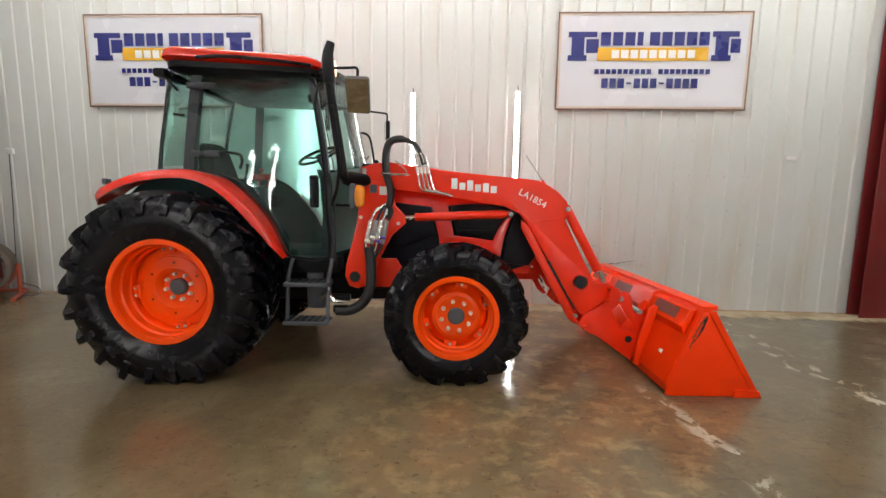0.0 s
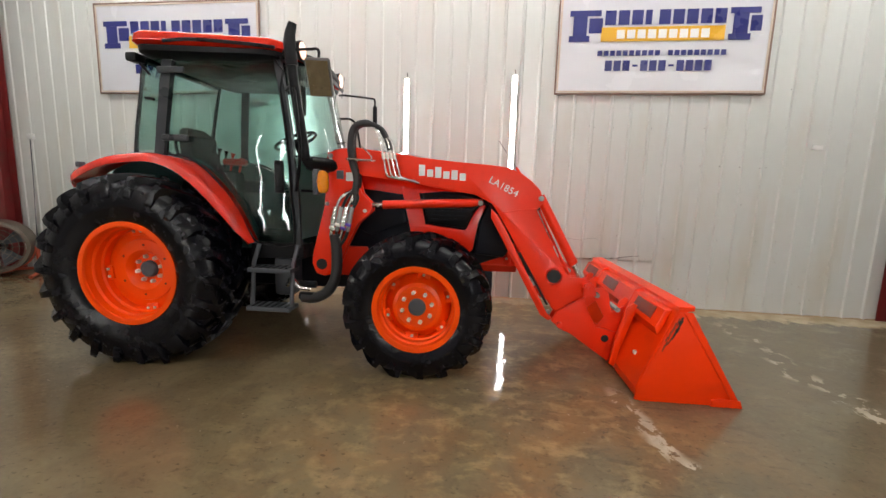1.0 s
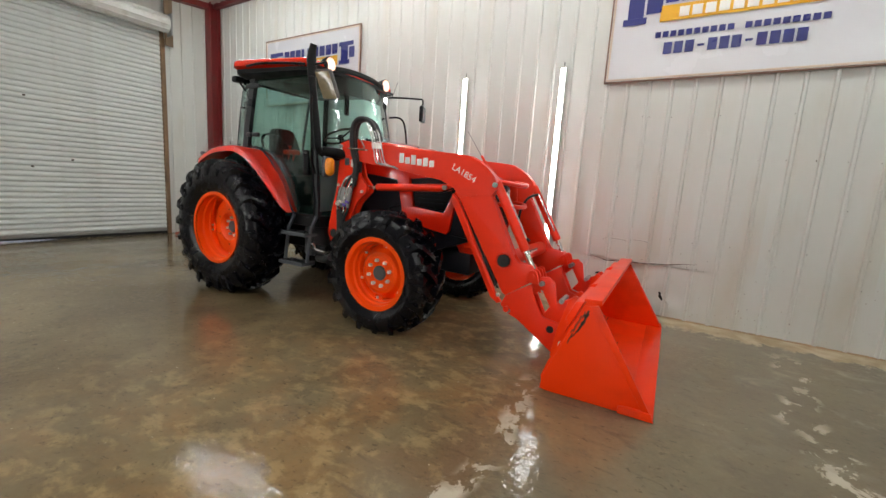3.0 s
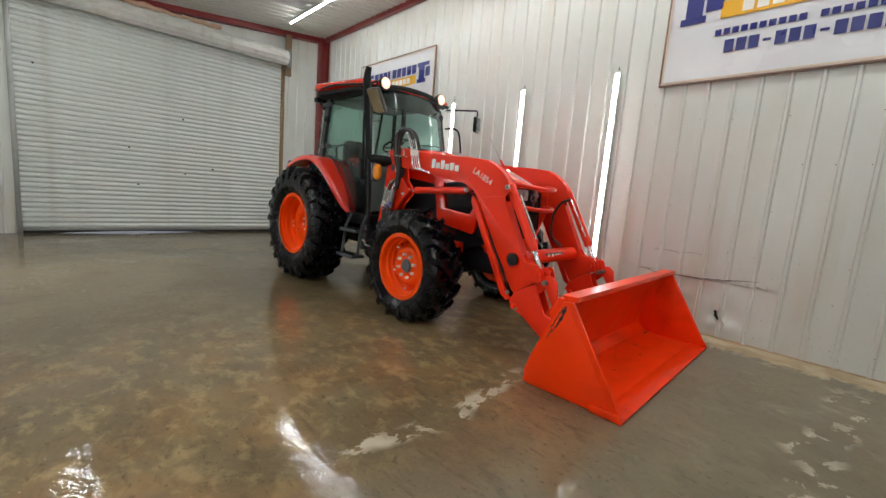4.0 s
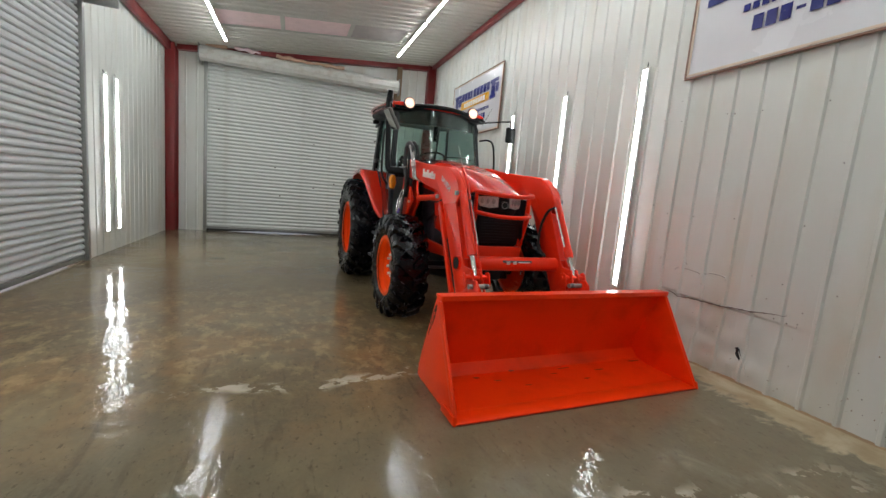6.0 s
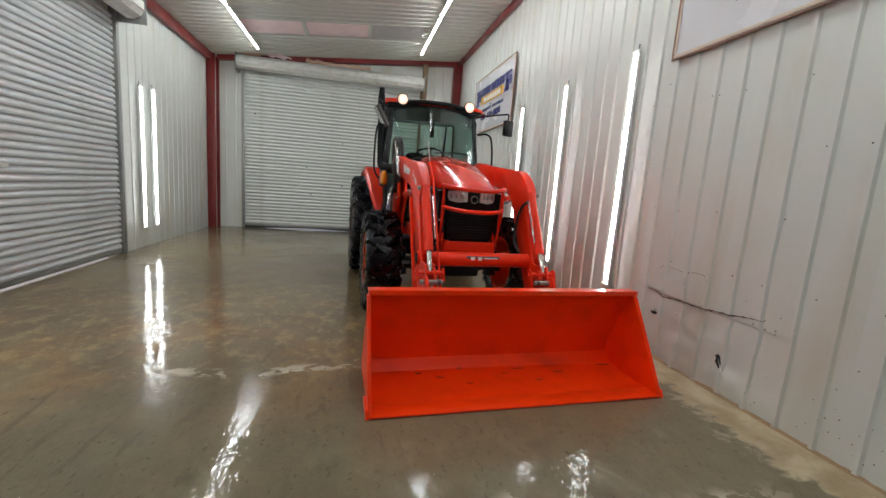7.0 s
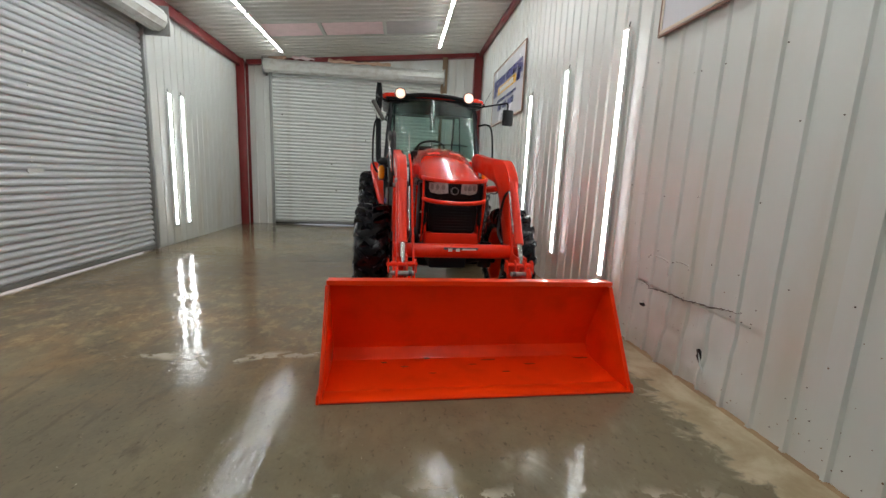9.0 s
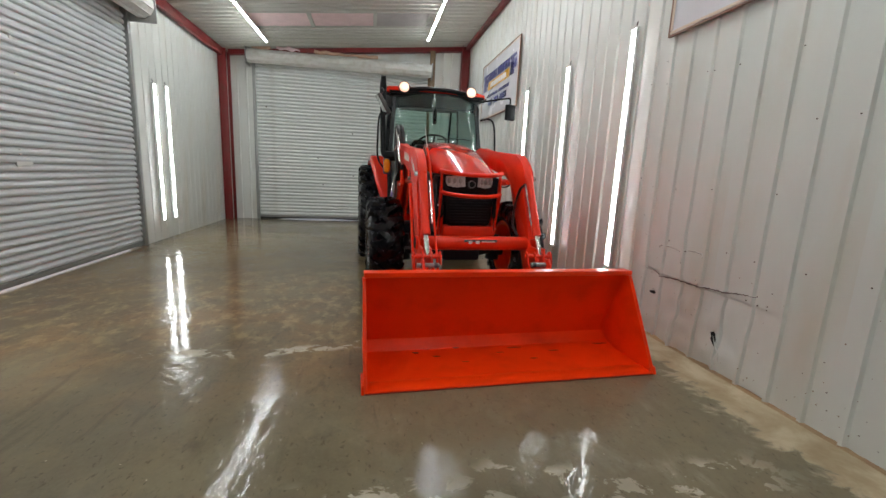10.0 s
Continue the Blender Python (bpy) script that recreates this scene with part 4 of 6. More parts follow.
# roof: an orange shell over a black tray
def roof_loop(x0, x1, half, z, r, front_bow):
    pts = []
    for cx, cy, a0 in ((x1 - r, half - r, 0), (x0 + r, half - r, 90), (x0 + r, -half + r, 180), (x1 - r, -half + r, 270)):
        for k in range(7):
            a = radians(a0 + 15 * k)
            x, y = cx + r * math.cos(a), cy + r * math.sin(a)
            if x > 0.6:
                x += front_bow * (1 - (y / half) ** 2) * (x - 0.6) / (x1 - 0.6)
            pts.append((x, y, z + 0.0))
    return pts


def tilt(loop, drop_front, sag=0.0):
    return [(x, y, z - drop_front * max(0, x - 0.35) / 0.85 - sag * abs(y) ** 4) for x, y, z in loop]


bm = B()
rings(bm, [tilt(roof_loop(-0.10, 1.12, 0.66, 2.505, 0.12, 0.045), 0.05), tilt(roof_loop(-0.125, 1.17, 0.725, 2.535, 0.14, 0.05), 0.062),
           tilt(roof_loop(-0.12, 1.165, 0.722, 2.585, 0.14, 0.05), 0.068), tilt(roof_loop(-0.09, 1.13, 0.695, 2.612, 0.13, 0.045), 0.072),
           tilt(roof_loop(0.02, 0.98, 0.58, 2.632, 0.12, 0.06), 0.07), tilt(roof_loop(0.2, 0.75, 0.35, 2.642, 0.10, 0.03), 0.06)])
roof = part("cab_roof", bm, HOOD, T, "glossy orange cab roof", angle=50)
part("roof_front_panel", bowed(1.166, 1.172, 2.452, 2.485, 0.655, 0.665, 0.048, 0.012), BLACK, roof, "black band across the roof front", angle=60)
bm = B()
rings(bm, [tilt(roof_loop(-0.02, 1.05, 0.58, 2.42, 0.10, 0.09), 0.02), tilt(roof_loop(-0.09, 1.12, 0.69, 2.465, 0.12, 0.09), 0.04),
           tilt(roof_loop(-0.09, 1.125, 0.70, 2.507, 0.12, 0.09), 0.05)])
part("roof_tray", bm, BLACK, T, "black roof underside")
for s in (-1, 1):
    bm = B()
    tube(bm, bend([(0.21, s * 0.727, 2.52), (0.45, s * 0.735, 2.527), (0.85, s * 0.73, 2.50), (1.1, s * 0.715, 2.475)]), [0.014] * 16, 8)
    part("gutter", bm, BLACK, roof, "black roof gutter")
    bm = B()
    tube(bm, [(1.135, s * 0.468, 2.535), (1.20, s * 0.468, 2.53), (1.215, s * 0.468, 2.53)], [0.06, 0.078, 0.074], 20)
    wl = part("work_lamp", bm, BLACK, T, "round roof work lamp")
    bm = B()
    tube(bm, [(1.212, s * 0.468, 2.53), (1.222, s * 0.468, 2.53), (1.228, s * 0.468, 2.53)], [0.040, 0.036, 0.024], 20)
    part("lens", bm, LAMP, wl, "lit warm white lens")
    # this ring's own glow stands in for the halo round the lens
    bm = B()
    tube(bm, [(1.206, s * 0.468, 2.53), (1.218, s * 0.468, 2.53)], [0.072, 0.064], 20)
    part("halo_ring", bm, LAMP_HALO, wl, "warm glowing ring painting the lamp's halo")
bm = B()
tube(bm, bend([(1.205, -0.40, 2.50), (1.222, -0.2, 2.525), (1.228, 0.0, 2.53), (1.222, 0.2, 2.525), (1.205, 0.40, 2.50)]), 0.03, 8)
part("roof_front_lip", bm, BLACK, T, "black lip under the roof front")
bm = B()
box(bm, -0.20, -0.10, -0.64, -0.52, 2.40, 2.47, 0.02)
tube(bm, [(-0.12, -0.58, 2.40), (-0.05, -0.56, 2.31)], 0.012, 8)
part("rear_lamp", bm, BLACK, T, "black work lamp under the roof rear")

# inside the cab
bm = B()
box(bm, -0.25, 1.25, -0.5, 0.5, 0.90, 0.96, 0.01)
part("cab_floor", bm, INSIDE_VEIL, T)
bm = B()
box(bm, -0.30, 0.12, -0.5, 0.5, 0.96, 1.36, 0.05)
part("seat_box", bm, INSIDE_VEIL, T)
bm = B()
box(bm, 0.02, 0.50, -0.24, 0.24, 1.36, 1.48, 0.05, 3)
seat = part("operator_seat", bm, SEAT, T, "black vinyl operator seat")
bm = B()
rings(bm, [[(x - 0.05, -w, z), (x + 0.06, -w * 0.9, z), (x + 0.06, w * 0.9, z), (x - 0.05, w, z)] for x, z, w in ((0.03, 1.44, 0.23), (-0.02, 1.65, 0.235), (-0.07, 1.85, 0.20), (-0.10, 1.95, 0.14))])
bmesh.ops.bevel(bm, geom=bm.edges[:], offset=0.02, segments=2, affect="EDGES")
part("backrest", bm, SEAT, seat)
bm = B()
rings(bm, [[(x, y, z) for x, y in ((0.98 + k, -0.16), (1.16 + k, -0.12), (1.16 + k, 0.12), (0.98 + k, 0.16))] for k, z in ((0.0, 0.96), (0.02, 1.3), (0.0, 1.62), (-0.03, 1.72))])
part("dash_console", bm, INSIDE_VEIL, T)
bm = B()
wc, wn = Vector((0.93, 0.0, 1.86)), Vector((-0.45, 0, 1)).normalized()
u, v = Vector((0, 1, 0)), wn.cross(Vector((0, 1, 0)))
circle = [wc + 0.195 * (math.cos(a) * u + math.sin(a) * v) for a in (2 * math.pi * k / 28 for k in range(29))]
tube(bm, circle, 0.015, 8, False)
for a in (0.5, 2.6, 4.7):
    tube(bm, [wc - 0.02 * wn, wc + 0.19 * (math.cos(a) * u + math.sin(a) * v)], 0.010, 6)
tube(bm, [wc + 0.01 * wn, wc - 0.24 * wn], [0.035, 0.03], 10)
part("steering_wheel", bm, BLACK, T, "black three-spoke steering wheel")
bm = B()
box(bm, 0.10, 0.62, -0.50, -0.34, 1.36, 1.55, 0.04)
cons = part("side_console", bm, INSIDE_VEIL, T)
for x, z, m_, nm in ((0.52, 1.70, ORANGE, "red_lever"), (0.60, 1.66, ORANGE, "red_lever"), (0.40, 1.74, BLACK, "lever"), (0.46, 1.72, BLACK, "lever")):
    bm = B()
    tube(bm, [(x, -0.42, 1.53), (x + 0.03, -0.42, z - 0.03), (x + 0.035, -0.42, z)], [0.008, 0.010, 0.022], 8)
    part(nm, bm, m_, cons, "orange lever knob" if m_ is ORANGE else "")
bm = B()
box(bm, 0.48, 0.66, -0.47, -0.36, 1.60, 1.655, 0.02)
part("red_pad", bm, ORANGE, cons, "orange control pad")
bm = B()
tube(bm, bend([(0.02, -0.36, 1.60), (0.0, -0.36, 1.82), (0.30, -0.37, 1.835), (0.36, -0.37, 1.78), (0.34, -0.37, 1.7)]), 0.014, 8)
part("armrest_rail", bm, BLACK, T, "black armrest rail")
bm = B()
box(bm, 0.86, 0.95, -0.10, 0.10, 2.33, 2.42, 0.02)
box(bm, 1.0, 1.03, -0.03, 0.03, 2.1, 2.38, 0.008)
part("inside_mirror", bm, BLACK, T)

# grab rails by the posts
for s in (-1, 1):
    bm = B()
    tube(bm, bend([(1.23, s * 0.68, 1.40), (1.31, s * 0.80, 1.55), (1.33, s * 0.82, 1.75), (1.29, s * 0.80, 2.10), (1.24, s * 0.74, 2.19), (1.15, s * 0.64, 2.18)]), 0.013, 8)
    part("grab_rail", bm, BLACK, T, "black tubular grab rail")

# mirrors
for s in (-1, 1):
    bm = B()
    if s < 0:
        pts = [(1.15, -0.66, 2.44), (1.19, -0.72, 2.45), (1.40, -0.77, 2.445), (1.465, -0.775, 2.44), (1.47, -0.775, 2.38)]
    else:
        pts = [(1.15, 0.62, 2.42), (1.18, 0.70, 2.44), (1.40, 0.90, 2.455), (1.45, 0.955, 2.45), (1.452, 0.96, 2.37)]
    tube(bm, bend(pts, 4), 0.011, 8)
    arm = part("mirror_arm", bm, BLACK, T, "black mirror arm")
    bm = B()
    c = Vector((1.47, -0.765, 2.245)) if s < 0 else Vector((1.45, 0.965, 2.27))
    hw, hh = (0.092, 0.14) if s < 0 else (0.078, 0.105)
    box(bm, -0.022, 0.028, -hw, hw, -hh, hh, 0.02, 3)
    if s < 0:
        n_ = Vector((0.10, -0.86, -0.52)).normalized()
        up = (Vector((0, 0, 1)) - n_.z * n_).normalized()
        turn = Matrix((-n_, up.cross(-n_), up)).transposed().to_4x4()
    else:
        turn = Matrix.Rotation(radians(16), 4, "Z")
    for v in bm.verts:
        v.co = turn @ v.co + c
    mh = part("mirror", bm, SHELL if s < 0 else BLACK, T, "dull beige mirror shell" if s < 0 else "black mirror shell")
    bm = B()
    box(bm, -0.026, -0.0225, -hw + 0.012, hw - 0.012, -hh + 0.012, hh - 0.012)
    for v in bm.verts:
        v.co = turn @ v.co + c
    part("mirror_glass", bm, GLOBE, mh, "mirror glass")
bm = B()
tube(bm, [(1.16, 0.66, 2.40), (1.15, 0.80, 2.66)], [0.004, 0.002], 6)
part("whip_aerial", bm, BLACK, T, "thin black whip aerial")

# exhaust stack beside the post
bm = B()
tube(bm, bend([(1.50, -0.40, 1.60), (1.40, -0.62, 1.58), (1.345, -0.73, 1.63), (1.325, -0.745, 1.78), (1.27, -0.75, 2.15), (1.245, -0.75, 2.36)], 4), [0.037] * 21, 14)
stack = part("exhaust_pipe", bm, BLACK, T, "black exhaust stack")
bm = B()
tube(bm, [(1.25, -0.75, 2.33), (1.235, -0.75, 2.50), (1.24, -0.75, 2.56), (1.262, -0.75, 2.635)], [0.046, 0.046, 0.04, 0.032], 14)
part("pipe_tip", bm, BLACK, stack, "black angled stack tip")
bm = B()
tube(bm, [(1.345, -0.70, 1.62), (1.52, -0.48, 1.61)], [0.055, 0.055], 12)
part("elbow_guard", bm, BLACK, stack)

# hood and nose
def hood_ring(x, top, half, low, crown=0.06, shoulder=0.10):
    pts = []
    for k in range(15):
        f = 2 * k / 14 - 1
        pts.append((x, half * f, top - crown * abs(f) ** 2.2 - shoulder * max(0, abs(f) - 0.72) / 0.28 * abs(f)))
    return pts + [(x, half + 0.004, low), (x, half - 0.02, low - 0.0), (x, -half + 0.02, low), (x, -half - 0.004, low)]


bm = B()
rings(bm, [hood_ring(x, t, h, lo, c, sh) for x, t, h, lo, c, sh in ((1.46, 1.79, 0.31, 1.46, 0.06, 0.11), (1.7, 1.80, 0.325, 1.43, 0.065, 0.11), (2.05, 1.765, 0.335, 1.39, 0.07, 0.11),
      (2.4, 1.69, 0.335, 1.43, 0.075, 0.10), (2.7, 1.60, 0.315, 1.415, 0.07, 0.07), (2.88, 1.525, 0.295, 1.405, 0.055, 0.03), (2.99, 1.475, 0.262, 1.402, 0.045, 0.01), (3.05, 1.44, 0.235, 1.40, 0.03, 0.0), (3.085, 1.415, 0.17, 1.40, 0.010, 0.0))])
hood = part("hood", bm, HOOD, T, "glossy orange tapered hood", angle=45)
for s in (-1, 1):
    bm = B()
    plate(bm, (2.27, s * 0.06, 1.719), (2.25, s * 0.19, 1.704), (2.53, s * 0.17, 1.628), (2.56, s * 0.06, 1.636), 0.004, (0.2, 0, 1))
    part("hood_vent", bm, VENT, hood, "dark mesh hood vent")
bm = B()
tube(bm, [(1.52, -0.22, 1.795), (1.52, 0.22, 1.795)], 0.018, 8)
part("cowl_strip", bm, BLACK, hood, "black cowl strip")
bm = B()
box(bm, 1.40, 1.56, -0.34, 0.34, 1.0, 1.77, 0.03)
part("firewall", bm, BLACK, T)
# engine sides
bm = B()
poly = [(1.52, 0.62), (1.52, 1.50), (2.98, 1.42), (3.02, 1.15), (2.90, 0.86), (2.5, 0.72)]
prism(bm, poly, -0.29, 0.29, 0.02)
part("engine_bay", bm, NAVY, T, "black engine bay")
for s in (-1, 1):
    y0, y1 = s * 0.30, s * 0.345
    bm = B()
    poly = [(2.02, 1.452), (2.17, 1.445), (2.24, 1.14), (2.59, 1.10), (2.66, 1.25), (2.735, 1.35), (2.76, 1.31), (2.70, 1.16), (2.66, 0.93), (2.63, 0.90), (2.12, 0.98), (2.10, 1.12)]
    prism(bm, poly, y0, y1, 0.008)
    part("side_frame", bm, HOOD, T, "orange frame round the side screen")
    bm = B()
    prism(bm, [(2.20, 1.435), (2.76, 1.40), (2.655, 1.26), (2.59, 1.115), (2.25, 1.15)], s * 0.31, s * 0.335, 0.015)
    sp = part("side_screen", bm, BLACK, T, "black side screen")
    for k in range(6):
        bm = B()
        z = 1.18 + 0.036 * k
        box(bm, 2.28, 2.58 + 0.01 * k, s * 0.338 - 0.003, s * 0.338 + 0.003, z, z + 0.012)
        part("louvre", bm, NAVY, sp)
    bm = B()
    prism(bm, [(1.58, 1.46), (2.02, 1.43), (2.08, 1.15), (1.75, 1.02), (1.58, 1.1)], s * 0.295, s * 0.325, 0.02)
    part("rear_screen", bm, NAVY, T, "black rear side screen")
    bm = B()
    prism(bm, [(2.775, 1.33), (2.80, 1.40), (3.0, 1.38), (3.02, 1.0), (2.93, 0.87), (2.675, 0.89), (2.715, 1.15)], s * 0.255, s * 0.332, 0.02)
    part("nose_cheek", bm, NAVY, T, "black nose cheek")
# nose: black mask, headlights, emblem, grille
bm = B()
nose = []
for x, z, h in ((3.07, 1.405, 0.250), (3.075, 1.30, 0.255), (3.06, 1.215, 0.235)):
    nose.append([(x - 0.10 * (2 * i / 10 - 1) ** 2, h * (2 * i / 10 - 1), z) for i in range(11)] + [(x - 0.2, h, z), (x - 0.2, -h, z)])
rings(bm, nose)
mask = part("nose_mask", bm, BLACK, T, "black nose mask", angle=60)
for s in (-1, 1):
    bm = B()
    rings(bm, [[(x - 0.10 * (y / 0.255) ** 2 + 0.012, s * y, z) for y, z in ((0.062, 1.292), (0.15, 1.278), (0.225, 1.292), (0.242, 1.33), (0.240, 1.385), (0.15, 1.393), (0.068, 1.388))] for x in (3.05, 3.078)])
    hl = part("headlight", bm, REFLECT, mask, "clear headlight with bright reflector")
    for y in (0.105, 0.155, 0.205):
        bm = B()
        turned(bm, [(0.0, 0.002), (0.02, 0.006), (0.03, 0.02)], 14)
        for v in bm.verts:
            x_, y_, z_ = v.co
            v.co = (3.095 - 0.10 * (y / 0.255) ** 2 - y_ * 0.6, s * y + x_ * 0.8, 1.346 + z_)
        part("reflector", bm, GALV, hl, "round reflector")
bm = B()
tube(bm, [(3.07, 0, 1.315), (3.095, 0, 1.315), (3.10, 0, 1.315)], [0.04, 0.04, 0.034], 20)
emb = part("emblem", bm, BLACK, mask, "dark round emblem")
bm = B()
turned(bm, [(0.030, 0.0), (0.036, 0.004), (0.036, -0.004)], 20, closed=True)
for v in bm.verts:
    v.co = (3.102 + v.co.y, v.co.x, 1.315 + v.co.z)
part("emblem_ring", bm, GALV, emb, "bright emblem ring")
bm = B()
prism(bm, [(-0.225, 1.20), (0.225, 1.20), (0.243, 1.15), (0.243, 1.0), (0.225, 0.92), (0.19, 0.89), (-0.19, 0.89), (-0.225, 0.92), (-0.243, 1.0), (-0.243, 1.15)], 2.9, 3.035, 0.012, axis="x")
gr = part("grille", bm, BLACK, T, "black lower grille")
for k in range(9):
    bm = B()
    z = 0.93 + 0.028 * k
    box(bm, 3.034, 3.042, -0.20, 0.20, z, z + 0.010, 0.002, 1)
    part("grille_bar", bm, NAVY, gr)
bm = B()
prism(bm, [(-0.26, 0.90), (0.26, 0.90), (0.27, 0.79), (0.20, 0.72), (-0.20, 0.72), (-0.27, 0.79)], 2.72, 3.06, 0.012, axis="x")
part("nose_bracket", bm, ORANGE, T, "orange nose bracket")
for s in (-1, 1):
    bm = B()
    box(bm, 2.78, 3.0, s * 0.265 - 0.012, s * 0.265 + 0.012, 0.80, 1.18, 0.008)
    part("nose_side", bm, ORANGE, T)

# chassis and axles
bm = B()
box(bm, -0.55, 1.35, -0.24, 0.24, 0.50, 0.93, 0.04)
box(bm, 1.3, 2.85, -0.20, 0.20, 0.50, 0.74, 0.03)
part("transmission", bm, NAVY, T, "black transmission housing")
bm = B()
tube(bm, [(0, -0.62, 0.723), (0, -0.3, 0.723), (0, 0.3, 0.723), (0, 0.62, 0.723)], [0.12, 0.16, 0.16, 0.12], 16)
part("rear_axle", bm, NAVY, T)
bm = B()
tube(bm, [(2.255, -0.66, 0.54), (2.255, -0.45, 0.53), (2.255, -0.2, 0.50), (2.255, 0.2, 0.50), (2.255, 0.45, 0.53), (2.255, 0.66, 0.54)], [0.10, 0.075, 0.10, 0.10, 0.075, 0.10], 14)
axle = part("front_axle", bm, NAVY, T, "black front axle")
for s in (-1, 1):
    bm = B()
    tube(bm, [(2.255, s * 0.55, 0.40), (2.255, s * 0.56, 0.70)], [0.085, 0.07], 12)
    part("kingpin_housing", bm, NAVY, axle)
    bm = B()
    tube(bm, [(2.40, s * 0.1, 0.55), (2.42, s * 0.55, 0.56)], 0.018, 8)
    part("tie_rod", bm, GREY, axle)
    bm = B()
    box(bm, 1.75, 2.05, s * 0.44 - 0.09, s * 0.44 + 0.09, 0.58, 0.80, 0.04)
    part("side_tank", bm, NAVY, T, "black tank under the engine")
    # loader side rails from the masts to the nose
    bm = B()
    prism(bm, [(1.36, 0.655), (1.36, 0.92), (1.72, 0.92), (1.78, 0.82), (2.52, 0.80), (2.52, 0.70), (1.80, 0.66)], s * 0.32, s * 0.36, 0.006)
    part("loader_rail", bm, ORANGE, T, "orange loader side rail")
    bm = B()
    tube(bm, [(1.40, s * 0.34, 0.78), (1.40, s * 0.50, 0.78)], 0.07, 14)
    part("mast_stub", bm, ORANGE, T)
# rear linkage, just behind the rear axle
bm = B()
box(bm, -0.80, -0.5, -0.2, 0.2, 0.45, 0.80, 0.03)
part("rear_hitch", bm, NAVY, T)

# steps
for s in (-1, 1):
    st = None
    for x in (0.865, 1.20):
        bm = B()
        tube(bm, [(x + 0.02, s * 0.64, 0.95), (x, s * 0.70, 0.80), (x, s * 0.745, 0.44)], 0.018, 8)
        o = part("step_ladder" if st is None else "step_rail", bm, GREY, st or T, "dark grey step rail")
        st = st or o
    for z, y in ((0.445, 0.735), (0.755, 0.70)):
        bm = B()
        box(bm, 0.855, 1.215, s * y - 0.09, s * y + 0.09, z - 0.018, z + 0.018, 0.006)
        tr = part("step_tread", bm, GREY, st, "dark grey step tread")
        for k in range(6):
            bm = B()
            x = 0.89 + 0.055 * k
            box(bm, x, x + 0.018, s * y - 0.07, s * y + 0.07, z + 0.017, z + 0.024)
            part("tread_bar", bm, BLACK, tr)
    bm = B()
    box(bm, 0.97, 1.13, s * 0.46 - 0.12, s * 0.46 + 0.12, 0.50, 0.83, 0.03)
    part("battery_box", bm, GREY, T, "dark grey box behind the steps")
    bm = B()
    tube(bm, bend([(1.10, s * 0.60, 0.60), (1.16, s * 0.64, 0.66), (1.22, s * 0.64, 0.60), (1.30, s * 0.60, 0.58)]), 0.022, 8)
    part("valve_pipe", bm, CHROME, T, "bright hydraulic coupling")
    bm = B()
    tube(bm, [(1.22, s * 0.62, 0.62), (1.36, s * 0.62, 0.62)], 0.03, 10)
    tube(bm, [(1.22, s * 0.62, 0.52), (1.34, s * 0.62, 0.52)], 0.035, 10)
    part("valve_block", bm, BLACK, T, "black valve block")

# amber side lamps
for s in (-1, 1):
    bm = B()
    box(bm, 1.385, 1.437, s * 0.70 - 0.046, s * 0.70 + 0.046, 1.37, 1.575, 0.02)
    sl = part("side_lamp", bm, GREY, T, "dark grey lamp holder")
    bm = B()
    loops = []
    for x, k in ((1.43, 0.9), (1.45, 1.0), (1.475, 0.96), (1.495, 0.75), (1.503, 0.4)):
        loops.append([(x, s * 0.70 + 0.046 * k * math.copysign(abs(math.cos(a)) ** 0.75, math.cos(a)), 1.475 + 0.092 * (0.3 + 0.7 * k) * math.copysign(abs(math.sin(a)) ** 0.75, math.sin(a))) for a in (2 * math.pi * i / 20 for i in range(20))])
    rings(bm, loops)
    lens = part("amber_lens", bm, AMBER, sl, "oval amber lamp lens", angle=50)
    bm = B()
    box(bm, 1.428, 1.452, s * 0.70 - 0.05, s * 0.70 + 0.05, 1.470, 1.480, 0.003)
    part("lens_bar", bm, AMBER, lens)
    bm = B()
    tube(bm, [(1.40, s * 0.67, 1.40), (1.25, s * 0.62, 1.40)], 0.012, 6)
    part("lamp_stalk", bm, BLACK, sl)

# ---- front loader ----
MAST = [(1.437, 1.66), (1.436, 1.55), (1.41, 1.27), (1.31, 0.885), (1.300, 0.79), (1.335, 0.705), (1.405, 0.683), (1.47, 0.70), (1.518, 0.764), (1.59, 0.938), (1.69, 1.135), (1.815, 1.25), (1.812, 1.31), (1.725, 1.40), (1.69, 1.54), (1.70, 1.66)]
ARM = [(1.435, 1.64), (1.45, 1.715), (1.55, 1.748), (1.689, 1.762), (2.018, 1.712), (2.49, 1.668), (2.80, 1.645), (2.93, 1.63), (3.03, 1.585), (3.11, 1.53), (3.18, 1.46), (3.215, 1.37), (3.162, 1.303),
       (3.41, 0.814), (3.45, 0.77), (3.575, 0.765), (3.622, 0.662), (3.36, 0.48), (3.33, 0.50), (2.855, 1.27), (2.80, 1.345), (2.66, 1.41), (2.45, 1.44), (2.09, 1.50), (1.74, 1.54), (1.60, 1.60), (1.5, 1.60)]
